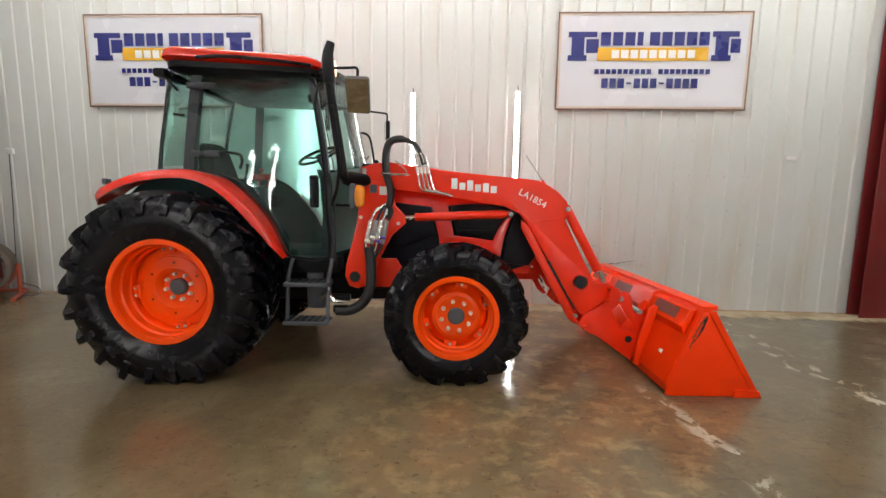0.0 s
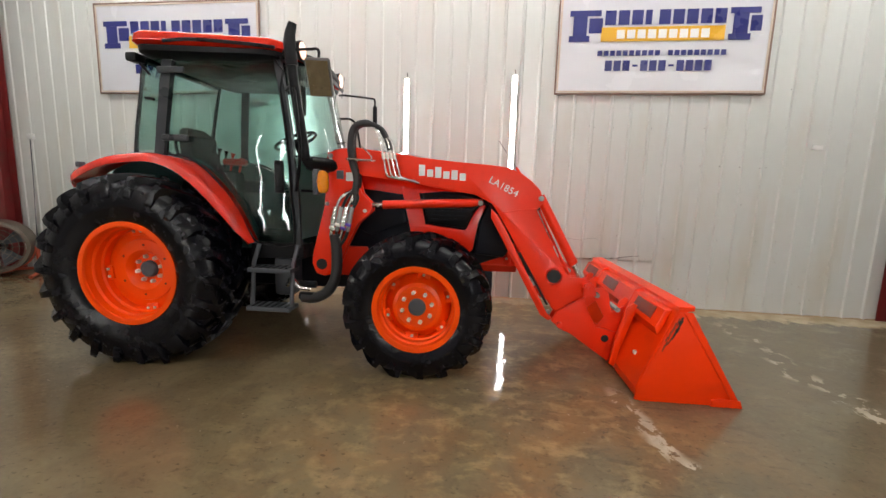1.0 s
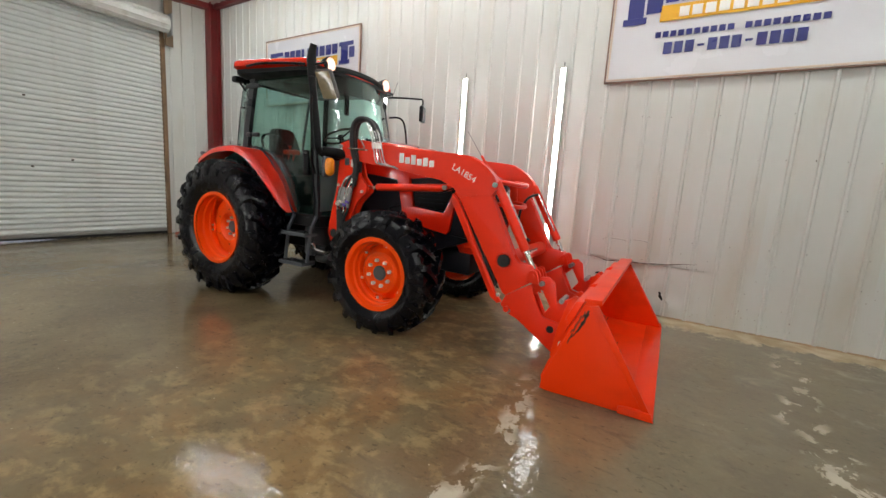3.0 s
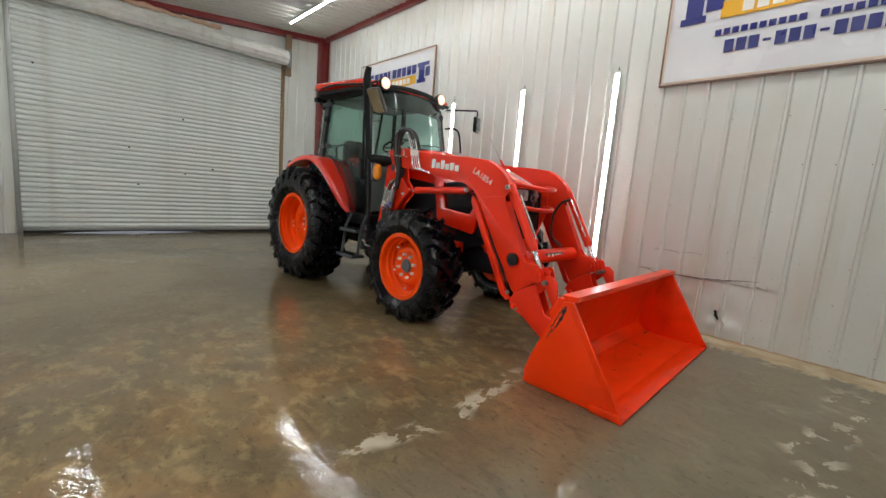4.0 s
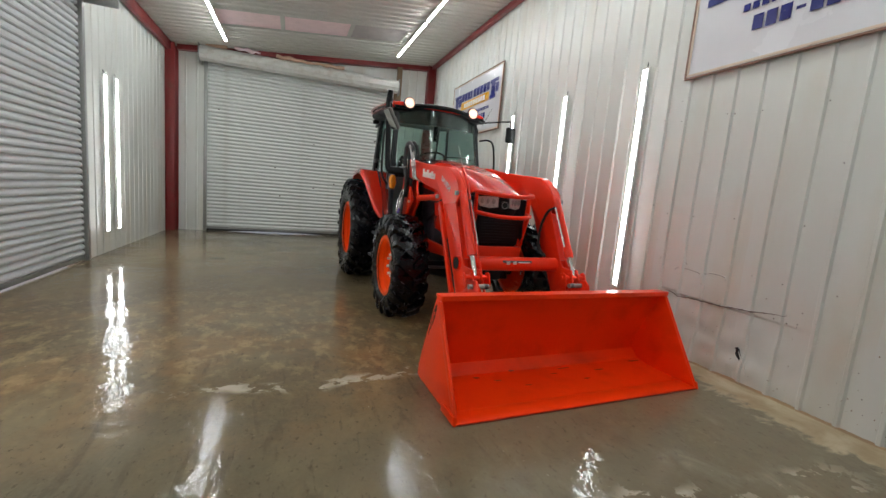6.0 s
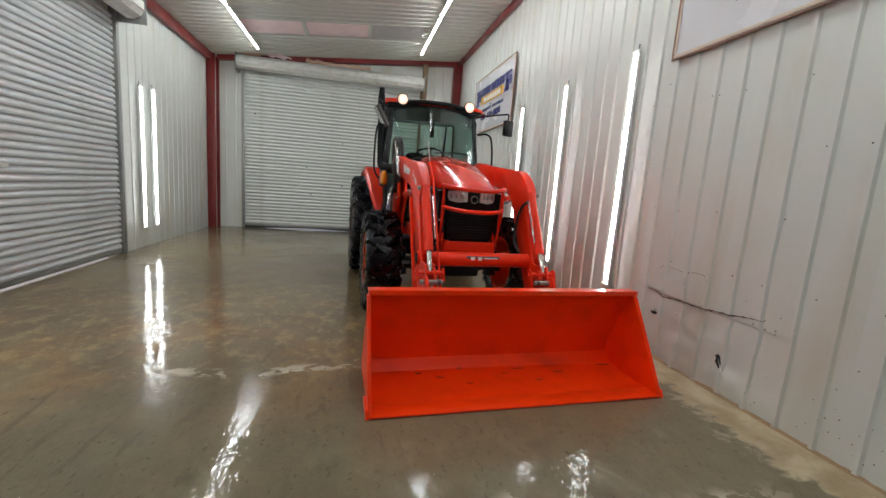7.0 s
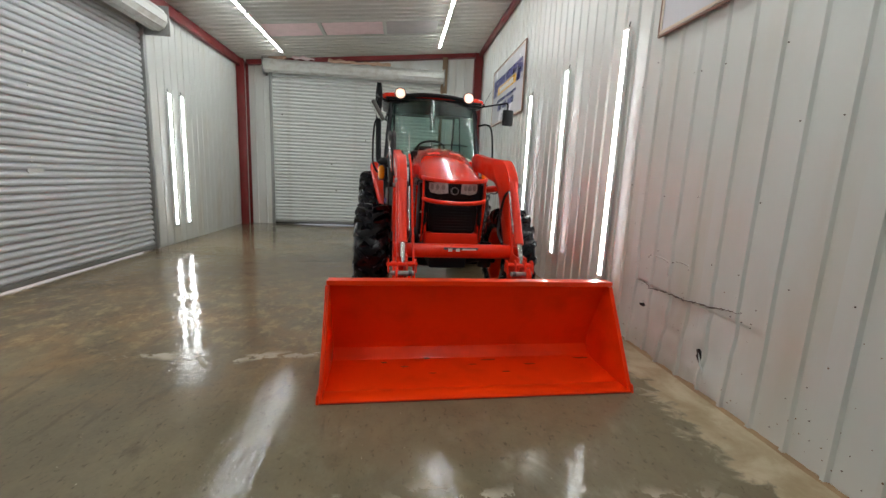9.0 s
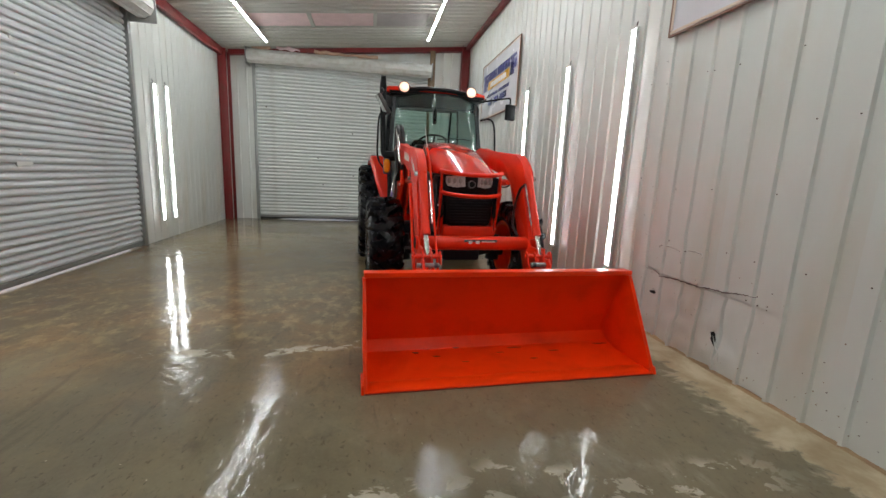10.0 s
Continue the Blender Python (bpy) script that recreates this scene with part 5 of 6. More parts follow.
for s in (-1, 1):
    near, far = s * 0.58, s * 0.49
    bm = B()
    prism(bm, MAST, s * 0.55, s * 0.515, 0.006)
    mast = part("mast", bm, ORANGE, T, "orange loader mast plate")
    bm = B()
    prism(bm, [(x, z) for x, z in MAST], s * 0.43, s * 0.46, 0.006)
    part("mast_inner", bm, ORANGE, mast)
    bm = B()
    prism(bm, [(1.44, 1.6), (1.45, 1.5), (1.42, 1.27), (1.33, 0.9), (1.36, 0.9), (1.47, 1.27), (1.5, 1.6)], s * 0.455, s * 0.52)
    part("mast_web", bm, ORANGE, mast)
    bm = B()
    tube(bm, [(1.385, s * 0.42, 0.785), (1.385, s * 0.553, 0.785)], 0.047, 20)
    part("mast_hole", bm, DARK, mast, "dark tube end")
    for x, z in ((1.44, 1.30), (1.475, 1.66), (1.76, 1.25)):
        bm = B()
        bolt(bm, (x, s * 0.552, z), 0.016, 0.018, (0, s, 0), 8)
        part("pin", bm, ZINC, mast, "zinc pin head")
    for x, z, c in ((1.52, 1.545, GREY), (1.60, 1.53, WHITE)):
        bm = B()
        box(bm, x, x + 0.06, s * 0.5515 - 0.001, s * 0.5515 + 0.001, z - 0.04, z + 0.03)
        part("decal", bm, c, mast, "small warning decal")
    # boom
    bm = B()
    prism(bm, ARM, near, near - s * 0.018, 0.004)
    arm = part("loader_arm", bm, ORANGE, T, "orange cranked loader arm")
    bm = B()
    prism(bm, ARM, far, far + s * 0.018, 0.004)
    part("inner_plate", bm, ORANGE, arm)
    aside = pose(0, 0.022 if s < 0 else 0.012, 0)
    arm.matrix_basis = aside
    bm = B()
    topline = [(x, z) for x, z in ARM[1:12]]
    rings(bm, [[(x, near - s * 0.019, z - 0.004), (x, far + s * 0.019, z - 0.004), (x, far + s * 0.019, z - 0.02), (x, near - s * 0.019, z - 0.02)] for x, z in topline])
    part("top_strip", bm, ORANGE, arm)
    bm = B()
    low = [(2.87, 1.245), (3.10, 0.88), (3.36, 0.50)]
    rings(bm, [[(x, near - s * 0.019, z + 0.01), (x, far + s * 0.019, z + 0.01), (x + 0.02, far + s * 0.019, z + 0.03), (x + 0.02, near - s * 0.019, z + 0.03)] for x, z in low])
    fr = [(3.18, 1.27), (3.40, 0.83)]
    rings(bm, [[(x, near - s * 0.019, z), (x, far + s * 0.019, z), (x - 0.02, far + s * 0.019, z - 0.01), (x - 0.02, near - s * 0.019, z - 0.01)] for x, z in fr])
    under = [(1.76, 1.545), (2.09, 1.51), (2.45, 1.45), (2.66, 1.42), (2.79, 1.36), (2.855, 1.28)]
    rings(bm, [[(x, near - s * 0.019, z), (x, far + s * 0.019, z), (x, far + s * 0.019, z + 0.015), (x, near - s * 0.019, z + 0.015)] for x, z in under])
    part("web_strip", bm, ORANGE, arm)
    # doubler bar under the boom
    bm = B()
    bar = [(2.80, 1.30), (2.865, 1.245), (3.285, 0.475), (3.335, 0.42), (3.30, 0.405), (3.235, 0.45), (2.80, 1.23)]
    prism(bm, bar, s * 0.605, s * 0.565, 0.006)
    part("doubler_bar", bm, ORANGE, arm, "orange bar along the boom edge")
    # near-black strip on the plate paints the shade in the slot
    bm = B()
    prism(bm, [(3.03, 0.95), (3.05, 0.96), (3.30, 0.53), (3.28, 0.53)], s * 0.5835, s * 0.581)
    part("slot", bm, DARK, arm, "dark strip painting the slot's shade")
    for x, z, r in ((3.19, 1.395, 0.022), (2.712, 1.345, 0.022), (3.30, 0.475, 0.018), (1.475, 1.69, 0.02), (3.40, 0.36, 0.024), (3.585, 0.70, 0.02)):
        bm = B()
        bolt(bm, (x, s * 0.583, z), r, 0.022, (0, s, 0), 10)
        part("pin", bm, GALV, arm, "dull steel pivot pin")
    # weld line where the boom is cranked
    bm = B()
    tube(bm, [(2.86, s * 0.581, 1.27), (3.03, s * 0.581, 1.30), (3.16, s * 0.581, 1.31)], 0.005, 6)
    part("weld", bm, ORANGE, arm)
    # lift cylinder
    bm = B()
    tube(bm, [(1.895, s * 0.50, 1.303), (2.66, s * 0.50, 1.342)], 0.036, 16)
    tube(bm, [(2.64, s * 0.50, 1.341), (2.73, s * 0.50, 1.346)], [0.036, 0.028], 16)
    lc = part("lift_cylinder", bm, ORANGE, T, "orange lift cylinder")
    lc.matrix_basis = aside
    bm = B()
    tube(bm, [(1.78, s * 0.50, 1.296), (1.90, s * 0.50, 1.303)], 0.018, 12)
    part("rod", bm, CHROME, lc, "bright cylinder rod")
    bm = B()
    tube(bm, bend([(2.35, s * 0.54, 1.285), (2.6, s * 0.53, 1.29), (2.76, s * 0.53, 1.34)]), 0.008, 6)
    part("pipe", bm, BLACK, lc)
    # bucket cylinder
    a, b = Vector((3.20, s * 0.53, 1.385)), Vector((3.585, s * 0.53, 0.70))
    d = (b - a).normalized()
    bm = B()
    tube(bm, [a - 0.03 * d, a + 0.56 * d], 0.04, 16)
    tube(bm, [a + 0.555 * d, a + 0.59 * d], [0.043, 0.040], 16)
    bc = part("bucket_cylinder", bm, ORANGE, T, "orange bucket cylinder")
    bc.matrix_basis = aside
    bm = B()
    tube(bm, [a + 0.58 * d, b], 0.022, 12)
    part("rod", bm, CHROME, bc, "bright cylinder rod")
    bm = B()
    off = Vector((0.02, -s * 0.055, 0.02))
    tube(bm, [a + 0.08 * d + off, a + 0.5 * d + off], 0.009, 6)
    part("pipe", bm, CHROME, bc, "bright steel pipe")
    bm = B()
    tube(bm, bend([a + 0.08 * d + off, a + Vector((-0.05, -s * 0.06, -0.1)), a + Vector((-0.12, -s * 0.07, -0.25)), a + Vector((-0.1, -s * 0.09, -0.45)), a + Vector((0.02, -s * 0.08, -0.55))]), 0.013, 8)
    part("hose", bm, HOSEM, bc, "black hydraulic hose")
    # coupler plates
    for y in (s * 0.565, s * 0.45):
        bm = B()
        t = s * 0.010
        prism(bm, [(3.33, 0.40), (3.40, 0.335), (3.49, 0.30), (3.80, 0.085), (3.84, 0.14), (3.87, 0.33), (3.70, 0.365), (3.684, 0.378), (3.607, 0.527), (3.585, 0.615), (3.37, 0.485)], y - t, y + t, 0.004)
        cp = part("coupler_plate", bm, ORANGE, T, "orange coupler plate")
        bm = B()
        prism(bm, [(3.585, 0.615), (3.607, 0.53), (3.673, 0.589), (3.748, 0.46), (3.69, 0.377), (3.87, 0.33), (3.905, 0.56), (3.80, 0.50), (3.77, 0.66), (3.72, 0.70), (3.66, 0.69)], y - t * 0.9, y + t * 0.9, 0.004)
        if abs(y) > 0.5:
            part("upper_link", bm, ORANGE, cp)
        else:
            bm.free()
        bm = B()
        tube(bm, [(3.768, y - s * 0.013, 0.276), (3.768, y + s * 0.013, 0.276)], 0.030, 16)
        part("hole", bm, DARK, cp, "dark pin hole")
        bm = B()
        tube(bm, [(3.672, y - s * 0.014, 0.64), (3.672, y + s * 0.014, 0.64)], 0.022, 16)
        part("hole", bm, GREY, cp)
    for x, z, r in ((3.672, 0.64, 0.02), (3.395, 0.375, 0.024), (3.585, 0.70, 0.022), (3.84, 0.53, 0.02)):
        bm = B()
        tube(bm, [(x, s * 0.42, z), (x, s * 0.61, z)], r, 10)
        part("cross_pin", bm, GALV if r < 0.022 else ORANGE, T, "coupler cross pin")
    # pin ears seen above the bucket edge
    for y in (0.40, 0.475, 0.555, 0.63):
        bm = B()
        prism(bm, [(3.555, 0.64), (3.556, 0.70), (3.57, 0.735), (3.60, 0.748), (3.63, 0.735), (3.644, 0.70), (3.66, 0.64)], s * y - 0.006, s * y + 0.006, 0.002)
        part("pin_ear", bm, ORANGE, T, angle=20)
    bm = B()
    tube(bm, [(3.60, s * 0.385, 0.70), (3.60, s * 0.645, 0.70)], 0.016, 10)
    part("ear_pin", bm, ORANGE, T)
# cross tube
bm = B()
tube(bm, [(3.326, -0.582, 0.774), (3.326, 0.582, 0.774)], 0.066, 24, False)
tube(bm, [(3.326, -0.582, 0.774), (3.326, 0.582, 0.774)], 0.052, 24, False)
ct = part("cross_tube", bm, ORANGE, T, "orange cross tube between the arms", recalc=False)
for s in (-1, 1):
    bm = B()
    tube(bm, [(3.326, s * 0.55, 0.774), (3.326, s * 0.584, 0.774)], 0.053, 20)
    part("tube_bore", bm, DARK, ct, "dark open tube end")
bm = B()
box(bm, 3.383, 3.389, -0.13, 0.19, 0.765, 0.815, 0.002)
dl = part("decal", bm, GREY, ct, "dark grey decal")
bm = B()
box(bm, 3.3875, 3.3895, 0.04, 0.17, 0.778, 0.803)
part("decal_line", bm, WHITE, dl)
for y in (-0.07, 0.0):
    bm = B()
    box(bm, 3.3885, 3.3915, y - 0.018, y + 0.018, 0.775, 0.806)
    part("decal_spot", bm, WHITE, dl)

# brush guard before the nose
guard = None
for z, h in ((1.405, 0.29), (1.205, 0.28)):
    bm = B()
    tube(bm, bend([(3.05, -h - 0.02, z + 0.03), (3.17, -h + 0.02, z + 0.018), (3.235, -h * 0.5, z + 0.004), (3.25, 0, z), (3.235, h * 0.5, z + 0.004), (3.17, h - 0.02, z + 0.018), (3.05, h + 0.02, z + 0.03)]), 0.020, 8)
    o = part("brush_guard" if guard is None else "guard_rail", bm, ORANGE, guard or T, "orange tubular brush guard")
    guard = guard or o
for s in (-1, 1):
    bm = B()
    prism(bm, [(3.04, 1.425), (3.085, 1.425), (3.10, 1.19), (3.03, 1.0), (2.98, 0.80), (2.93, 0.80), (3.02, 1.19)], s * 0.30 - 0.008, s * 0.30 + 0.008, 0.004)
    part("guard_upright", bm, ORANGE, guard)
    for z in (0.86, 1.0, 1.1):
        bm = B()
        bolt(bm, (2.96 + 0.2 * (z - 0.86), s * 0.309, z), 0.012, 0.012, (0, s, 0))
        part("guard_bolt", bm, ZINC, guard, "zinc bolt")

# level indicator rod
bm = B()
tube(bm, [(2.843, -0.44, 1.847), (2.99, -0.44, 1.64)], 0.0045, 6)
rod = part("level_rod", bm, GALV, T, "thin grey level rod")
bm = B()
tube(bm, bend([(2.99, -0.44, 1.64), (3.12, -0.425, 1.45), (3.38, -0.415, 0.95), (3.62, -0.41, 0.52)]), 0.011, 8)
part("rod_lower", bm, ORANGE, rod, "orange lower rod")

# hydraulic hoses by the mast
bm = B()
loop = bend([(1.66, -0.575, 1.30), (1.70, -0.585, 1.50), (1.665, -0.60, 1.66), (1.66, -0.605, 1.83), (1.70, -0.605, 1.925), (1.796, -0.605, 1.945), (1.90, -0.605, 1.90), (1.955, -0.60, 1.80), (1.975, -0.60, 1.74)])
tube(bm, loop, [0.030] * 14 + [0.028] * 12 + [0.020] * (len(loop) - 26), 12)
tube(bm, [p + Vector((0.0, 0.05, 0.004)) for p in loop], [0.028] * 26 + [0.02] * (len(loop) - 26), 12)
hl = part("hose_loop", bm, HOSEM, T, "black sleeved hose loop")
for k in range(4):
    bm = B()
    o = 0.03 * k
    tube(bm, bend([(1.85 + o, -0.625 + 0.01 * k, 1.91 - 0.02 * k), (1.90 + o, -0.615, 1.80), (1.93 + o * 1.1, -0.60, 1.65), (1.95 + o * 1.2, -0.592, 1.55), (2.0 + o, -0.590, 1.525), (2.18 + 0.4 * o, -0.588, 1.505 - 0.006 * k)]), 0.0085, 6)
    part("steel_pipe", bm, CHROME, hl, "bright steel pipe")
    bm = B()
    tube(bm, [(1.918 + o, -0.606, 1.72), (1.926 + o, -0.603, 1.67)], 0.014, 6)
    part("hose_fitting", bm, ZINC, hl, "zinc hose fitting")
bm = B()
tube(bm, bend([(1.64, -0.56, 1.66), (1.64, -0.64, 1.665), (1.83, -0.64, 1.66), (1.80, -0.62, 1.72), (1.74, -0.61, 1.77)], 4), 0.006, 6)
tube(bm, [(1.62, -0.575, 1.655), (1.86, -0.60, 1.655)], 0.006, 6)
part("hose_guide", bm, CHROME, T, "bright wire hose guide")
for k in range(4):
    bm = B()
    x = 1.50 + 0.045 * k
    tube(bm, bend([(1.68 - 0.01 * k, -0.57, 1.42), (x + 0.08, -0.60, 1.36), (x + 0.03, -0.61, 1.24), (x - 0.01, -0.61, 1.06), (1.50 + 0.02 * k, -0.60, 0.95)]), 0.013, 7)
    part("hose", bm, HOSEM if k % 2 else CHROME, hl, "hydraulic hose")
    bm = B()
    tube(bm, [(x + 0.035, -0.618, 1.28), (x + 0.012, -0.622, 1.16), (x, -0.622, 1.08)], [0.018, 0.022, 0.016], 8)
    part("quick_coupling", bm, GALV if k % 2 else CHROME, hl, "bright quick coupling")
    bm = B()
    tube(bm, [(x - 0.03 + 0.02, -0.635, 1.11 + 0.03 * (k % 2)), (x + 0.03, -0.645, 1.10 + 0.03 * (k % 2))], 0.014, 8)
    part("dust_cap", bm, CLIPV if k > 1 else ZINC, hl, "plastic dust cap")
bm = B()
loop = bend([(1.52, -0.60, 1.05), (1.535, -0.605, 0.90), (1.53, -0.61, 0.72), (1.47, -0.61, 0.58), (1.36, -0.62, 0.51), (1.24, -0.62, 0.505)])
tube(bm, loop, 0.045, 12)
part("hose_sleeve", bm, HOSEM, T, "black corrugated hose sleeve")

# lettering on the boom: a plain mark for the maker, the type as it reads
for k in range(6):
    bm = B()
    x0 = 2.205 + k * 0.066
    rr = (0.088, 0.058, 0.085, 0.058, 0.075, 0.058)[k]
    z0 = 1.549 - 0.09 * (x0 - 2.2)
    box(bm, x0, x0 + 0.05, -0.5825, -0.5803, z0, z0 + rr, 0.004, 2)
    part("maker_mark", bm, WHITE, T, "white printed mark").matrix_basis = pose(0, 0.022, 0)
cu = bpy.data.curves.new("type_text", "FONT")
cu.body, cu.size, cu.extrude, cu.align_x = "LA1854", 0.078, 0.0008, "LEFT"
cu.space_character = 1.05
tx = new("type_text", cu)
deps = bpy.context.evaluated_depsgraph_get()
me = bpy.data.meshes.new_from_object(tx.evaluated_get(deps))
bpy.data.objects.remove(tx)
me.materials.clear()
me.materials.append(WHITE)
tx = new("type_lettering", me)
tx.parent = T
tx["label"] = "white printed letters"
tx.matrix_basis = pose(2.765, -0.5595, 1.515, 0, 0, 0) @ pose(0, 0, 0, 90, 0, 0) @ pose(0, 0, 0, 0, 0, -27)

# ---- bucket ----
bm = B()
prism(bm, [(4.555, 0.012), (4.10, 0.014), (3.99, 0.03), (3.915, 0.10), (3.925, 0.20), (4.13, 0.655), (4.18, 0.675), (4.18, 0.70), (4.10, 0.70), (3.885, 0.21), (3.85, 0.10), (3.86, 0.03), (3.90, 0.002), (4.555, 0.002)], -1.055, 1.055, 0.0)
bucket = part("bucket", bm, BUCKET, T, "scuffed orange loader bucket resting on the floor", angle=25)
for s in (-1, 1):
    bm = B()
    prism(bm, [(3.85, 0.012), (3.86, 0.10), (4.09, 0.655), (4.17, 0.66), (4.56, 0.004), (3.90, 0.003)], s * 1.045, s * 1.062, 0.003)
    side = part("side_plate", bm, BUCKET, bucket)
    bm = B()
    prism(bm, [(4.12, 0.66), (4.175, 0.665), (4.555, 0.03), (4.51, 0.03)], s * 1.058, s * 1.070, 0.003)
    part("edge_bar", bm, BUCKET, side)
    bm = B()
    prism(bm, [(4.36, 0.003), (4.36, 0.05), (4.41, 0.06), (4.55, 0.055), (4.568, 0.003)], s * 1.062, s * 1.082, 0.004)
    part("corner_wear_plate", bm, BUCKET, side)
    rr = random.Random(5 + s)
    if s < 0:
        bm = B()
        left, right = [], []
        for k in range(13):
            f = k / 12
            x, z, w = 4.112 - 0.03 * f - 0.06 * f * f, 0.625 - 0.21 * f, 0.015 * (1 - 0.7 * f) * (0.5 + 0.8 * rr.random())
            left.append((x - w * (0.5 + 0.6 * rr.random()), z))
            right.append((x + w, z + 0.008 * rr.random()))
        prism(bm, left + right[::-1], s * 1.0618, s * 1.0636)
        part("scuff", bm, SCUFF, side, "black rubbed scuff")
        for k in range(7):
            bm = B()
            x, z, h = 4.09 + 0.02 * (rr.random() - 0.5) - 0.012 * k, 0.60 - 0.032 * k, 0.02 + 0.03 * rr.random()
            prism(bm, [(x - 0.006, z + h * 0.4), (x + 0.004, z + h * 0.5), (x - 0.012, z - h), (x - 0.018, z - h * 0.8)], s * 1.0618, s * 1.0632)
            part("rub_mark", bm, WORN_SHADED, side, "dark red rub mark")
# cutting edge and folded top edge
bm = B()
box(bm, 4.42, 4.565, -1.06, 1.06, 0.002, 0.016, 0.004)
part("cutting_edge", bm, BUCKET, bucket, "worn orange cutting edge")
bm = B()
prism(bm, [(4.08, 0.70), (4.19, 0.705), (4.19, 0.672), (4.16, 0.668), (4.15, 0.685), (4.08, 0.68)], -1.06, 1.06, 0.003)
part("top_edge", bm, BUCKET, bucket, "orange folded top edge")
bm = B()
box(bm, 4.562, 4.568, -1.058, 1.058, 0.001, 0.008)
part("worn_lip", bm, WORN_SHADED, bucket, "bare worn front lip")
rr = random.Random(21)
for k in range(9):
    bm = B()
    x, y = 3.99 + 0.12 * rr.random() + (0.3 * rr.random() if k % 3 == 0 else 0), -0.95 + 1.9 * rr.random()
    z = 0.0325 - 0.018 * min(1, (x - 3.99) / 0.11) if x < 4.1 else 0.0145
    dx, dy, w = 0.012 * (rr.random() - 0.5), 0.02 + 0.05 * rr.random(), 0.003 + 0.004 * rr.random()
    prism(bm, [(x - w, y - dy), (x + w + dx, y - dy * 0.3), (x + dx + w * 0.4, y + dy), (x + dx - w, y + dy * 0.5)], z - 0.006, z + 0.0015, axis="z")
    part("scratch", bm, WORN_SHADED, bucket, "dark scratch in the paint")
# back: hook plates, torsion channel
bm = B()
prism(bm, [(4.075, 0.66), (4.02, 0.656), (3.962, 0.53), (3.99, 0.465)], -1.0, 1.0, 0.008)
ch = part("back_channel", bm, BUCKET, bucket, "orange stiffening channel")
for y in (-0.45, 0.45):
    bm = B()
    prism(bm, [(4.10, 0.70), (4.02, 0.672), (3.94, 0.50), (3.96, 0.44), (4.05, 0.58)], y - 0.012, y + 0.012, 0.003)
    part("channel_web", bm, BUCKET, ch)
# openings are solid strips; the shade inside them is painted dark
for y in (-0.72, 0.1, 0.74):
    bm = B()
    prism(bm, [(4.012, 0.646), (4.022, 0.64), (3.984, 0.556), (3.973, 0.562)], y - 0.17, y + 0.17)
    part("channel_slot", bm, WORN_SHADED, ch, "dark red strip painting the opening's shade")
    bm = B()
    prism(bm, [(4.0135, 0.646), (4.0235, 0.64), (3.9855, 0.556), (3.9745, 0.562)], y - 0.17, y - 0.10)
    part("channel_gap", bm, DARK, ch, "near-black strip painting the opening's deepest shade")
for s in (-1, 1):
    for y in (0.435, 0.62):
        bm = B()
        prism(bm, [(3.985, 0.58), (3.86, 0.15), (3.845, 0.06), (3.80, 0.085), (3.83, 0.30), (3.90, 0.56), (3.95, 0.60)], s * y - 0.011, s * y + 0.011, 0.004)
        part("hook_plate", bm, BUCKET, bucket)
    bm = B()
    box(bm, 3.90, 3.93, s * 0.84 - 0.02, s * 0.84 + 0.02, 0.262, 0.29, 0.005)
    part("drain_tag", bm, WHITE, bucket, "small pale tag")

# ---- small things in the shed ----
fan = tagged(new("drum_fan"), "grey drum fan on an orange stand by the wall", "fan")
fan.matrix_basis = pose(-6.42, 5.66, 0, 0, 0, 38) @ Matrix.Diagonal((1.16, 1.5, 1.12, 1))
bm = B()
turned(bm, [(0.30, -0.13), (0.335, -0.12), (0.335, 0.12), (0.30, 0.13), (0.31, 0.11), (0.31, -0.11)], 36, closed=True)
for v in bm.verts:
    v.co.z += 0.40
drum = part("drum", bm, FANGREY, fan, "dusty grey drum")
for r in (0.06, 0.12, 0.18, 0.24, 0.29):
    bm = B()
    tube(bm, [(r * math.cos(a), -0.135, 0.40 + r * math.sin(a)) for a in (2 * math.pi * k / 28 for k in range(29))], 0.004, 5, False)
    part("guard_ring", bm, FANGREY, drum)
for k in range(10):
    a = 2 * math.pi * k / 10
    bm = B()
    tube(bm, [(0.04 * math.cos(a), -0.138, 0.40 + 0.04 * math.sin(a)), (0.31 * math.cos(a), -0.135, 0.40 + 0.31 * math.sin(a))], 0.004, 5)
    part("guard_wire", bm, FANGREY, drum)
for k in range(4):
    a = math.pi / 2 * k + 0.4
    bm = B()
    plate(bm, (0.04 * math.cos(a), -0.03, 0.40 + 0.04 * math.sin(a)), (0.27 * math.cos(a - 0.2), -0.05, 0.40 + 0.27 * math.sin(a - 0.2)),
          (0.27 * math.cos(a + 0.5), 0.03, 0.40 + 0.27 * math.sin(a + 0.5)), (0.05 * math.cos(a + 0.6), 0.02, 0.40 + 0.05 * math.sin(a + 0.6)), 0.004, (0, 1, 0))
    part("blade", bm, GREY, drum)
bm = B()
tube(bm, [(0, -0.06, 0.40), (0, 0.10, 0.40)], 0.06, 12)
part("motor", bm, BLACK, drum)
bm = B()
turned(bm, [(0.345, -0.03), (0.36, -0.03), (0.36, 0.03), (0.345, 0.03)], 36, closed=True)
for v in bm.verts:
    v.co.z = v.co.z + 0.40
low = [v for v in bm.verts if v.co.z > 0.42]
bmesh.ops.delete(bm, geom=low, context="VERTS")
part("cradle", bm, FANRED, fan, "orange cradle", recalc=False)
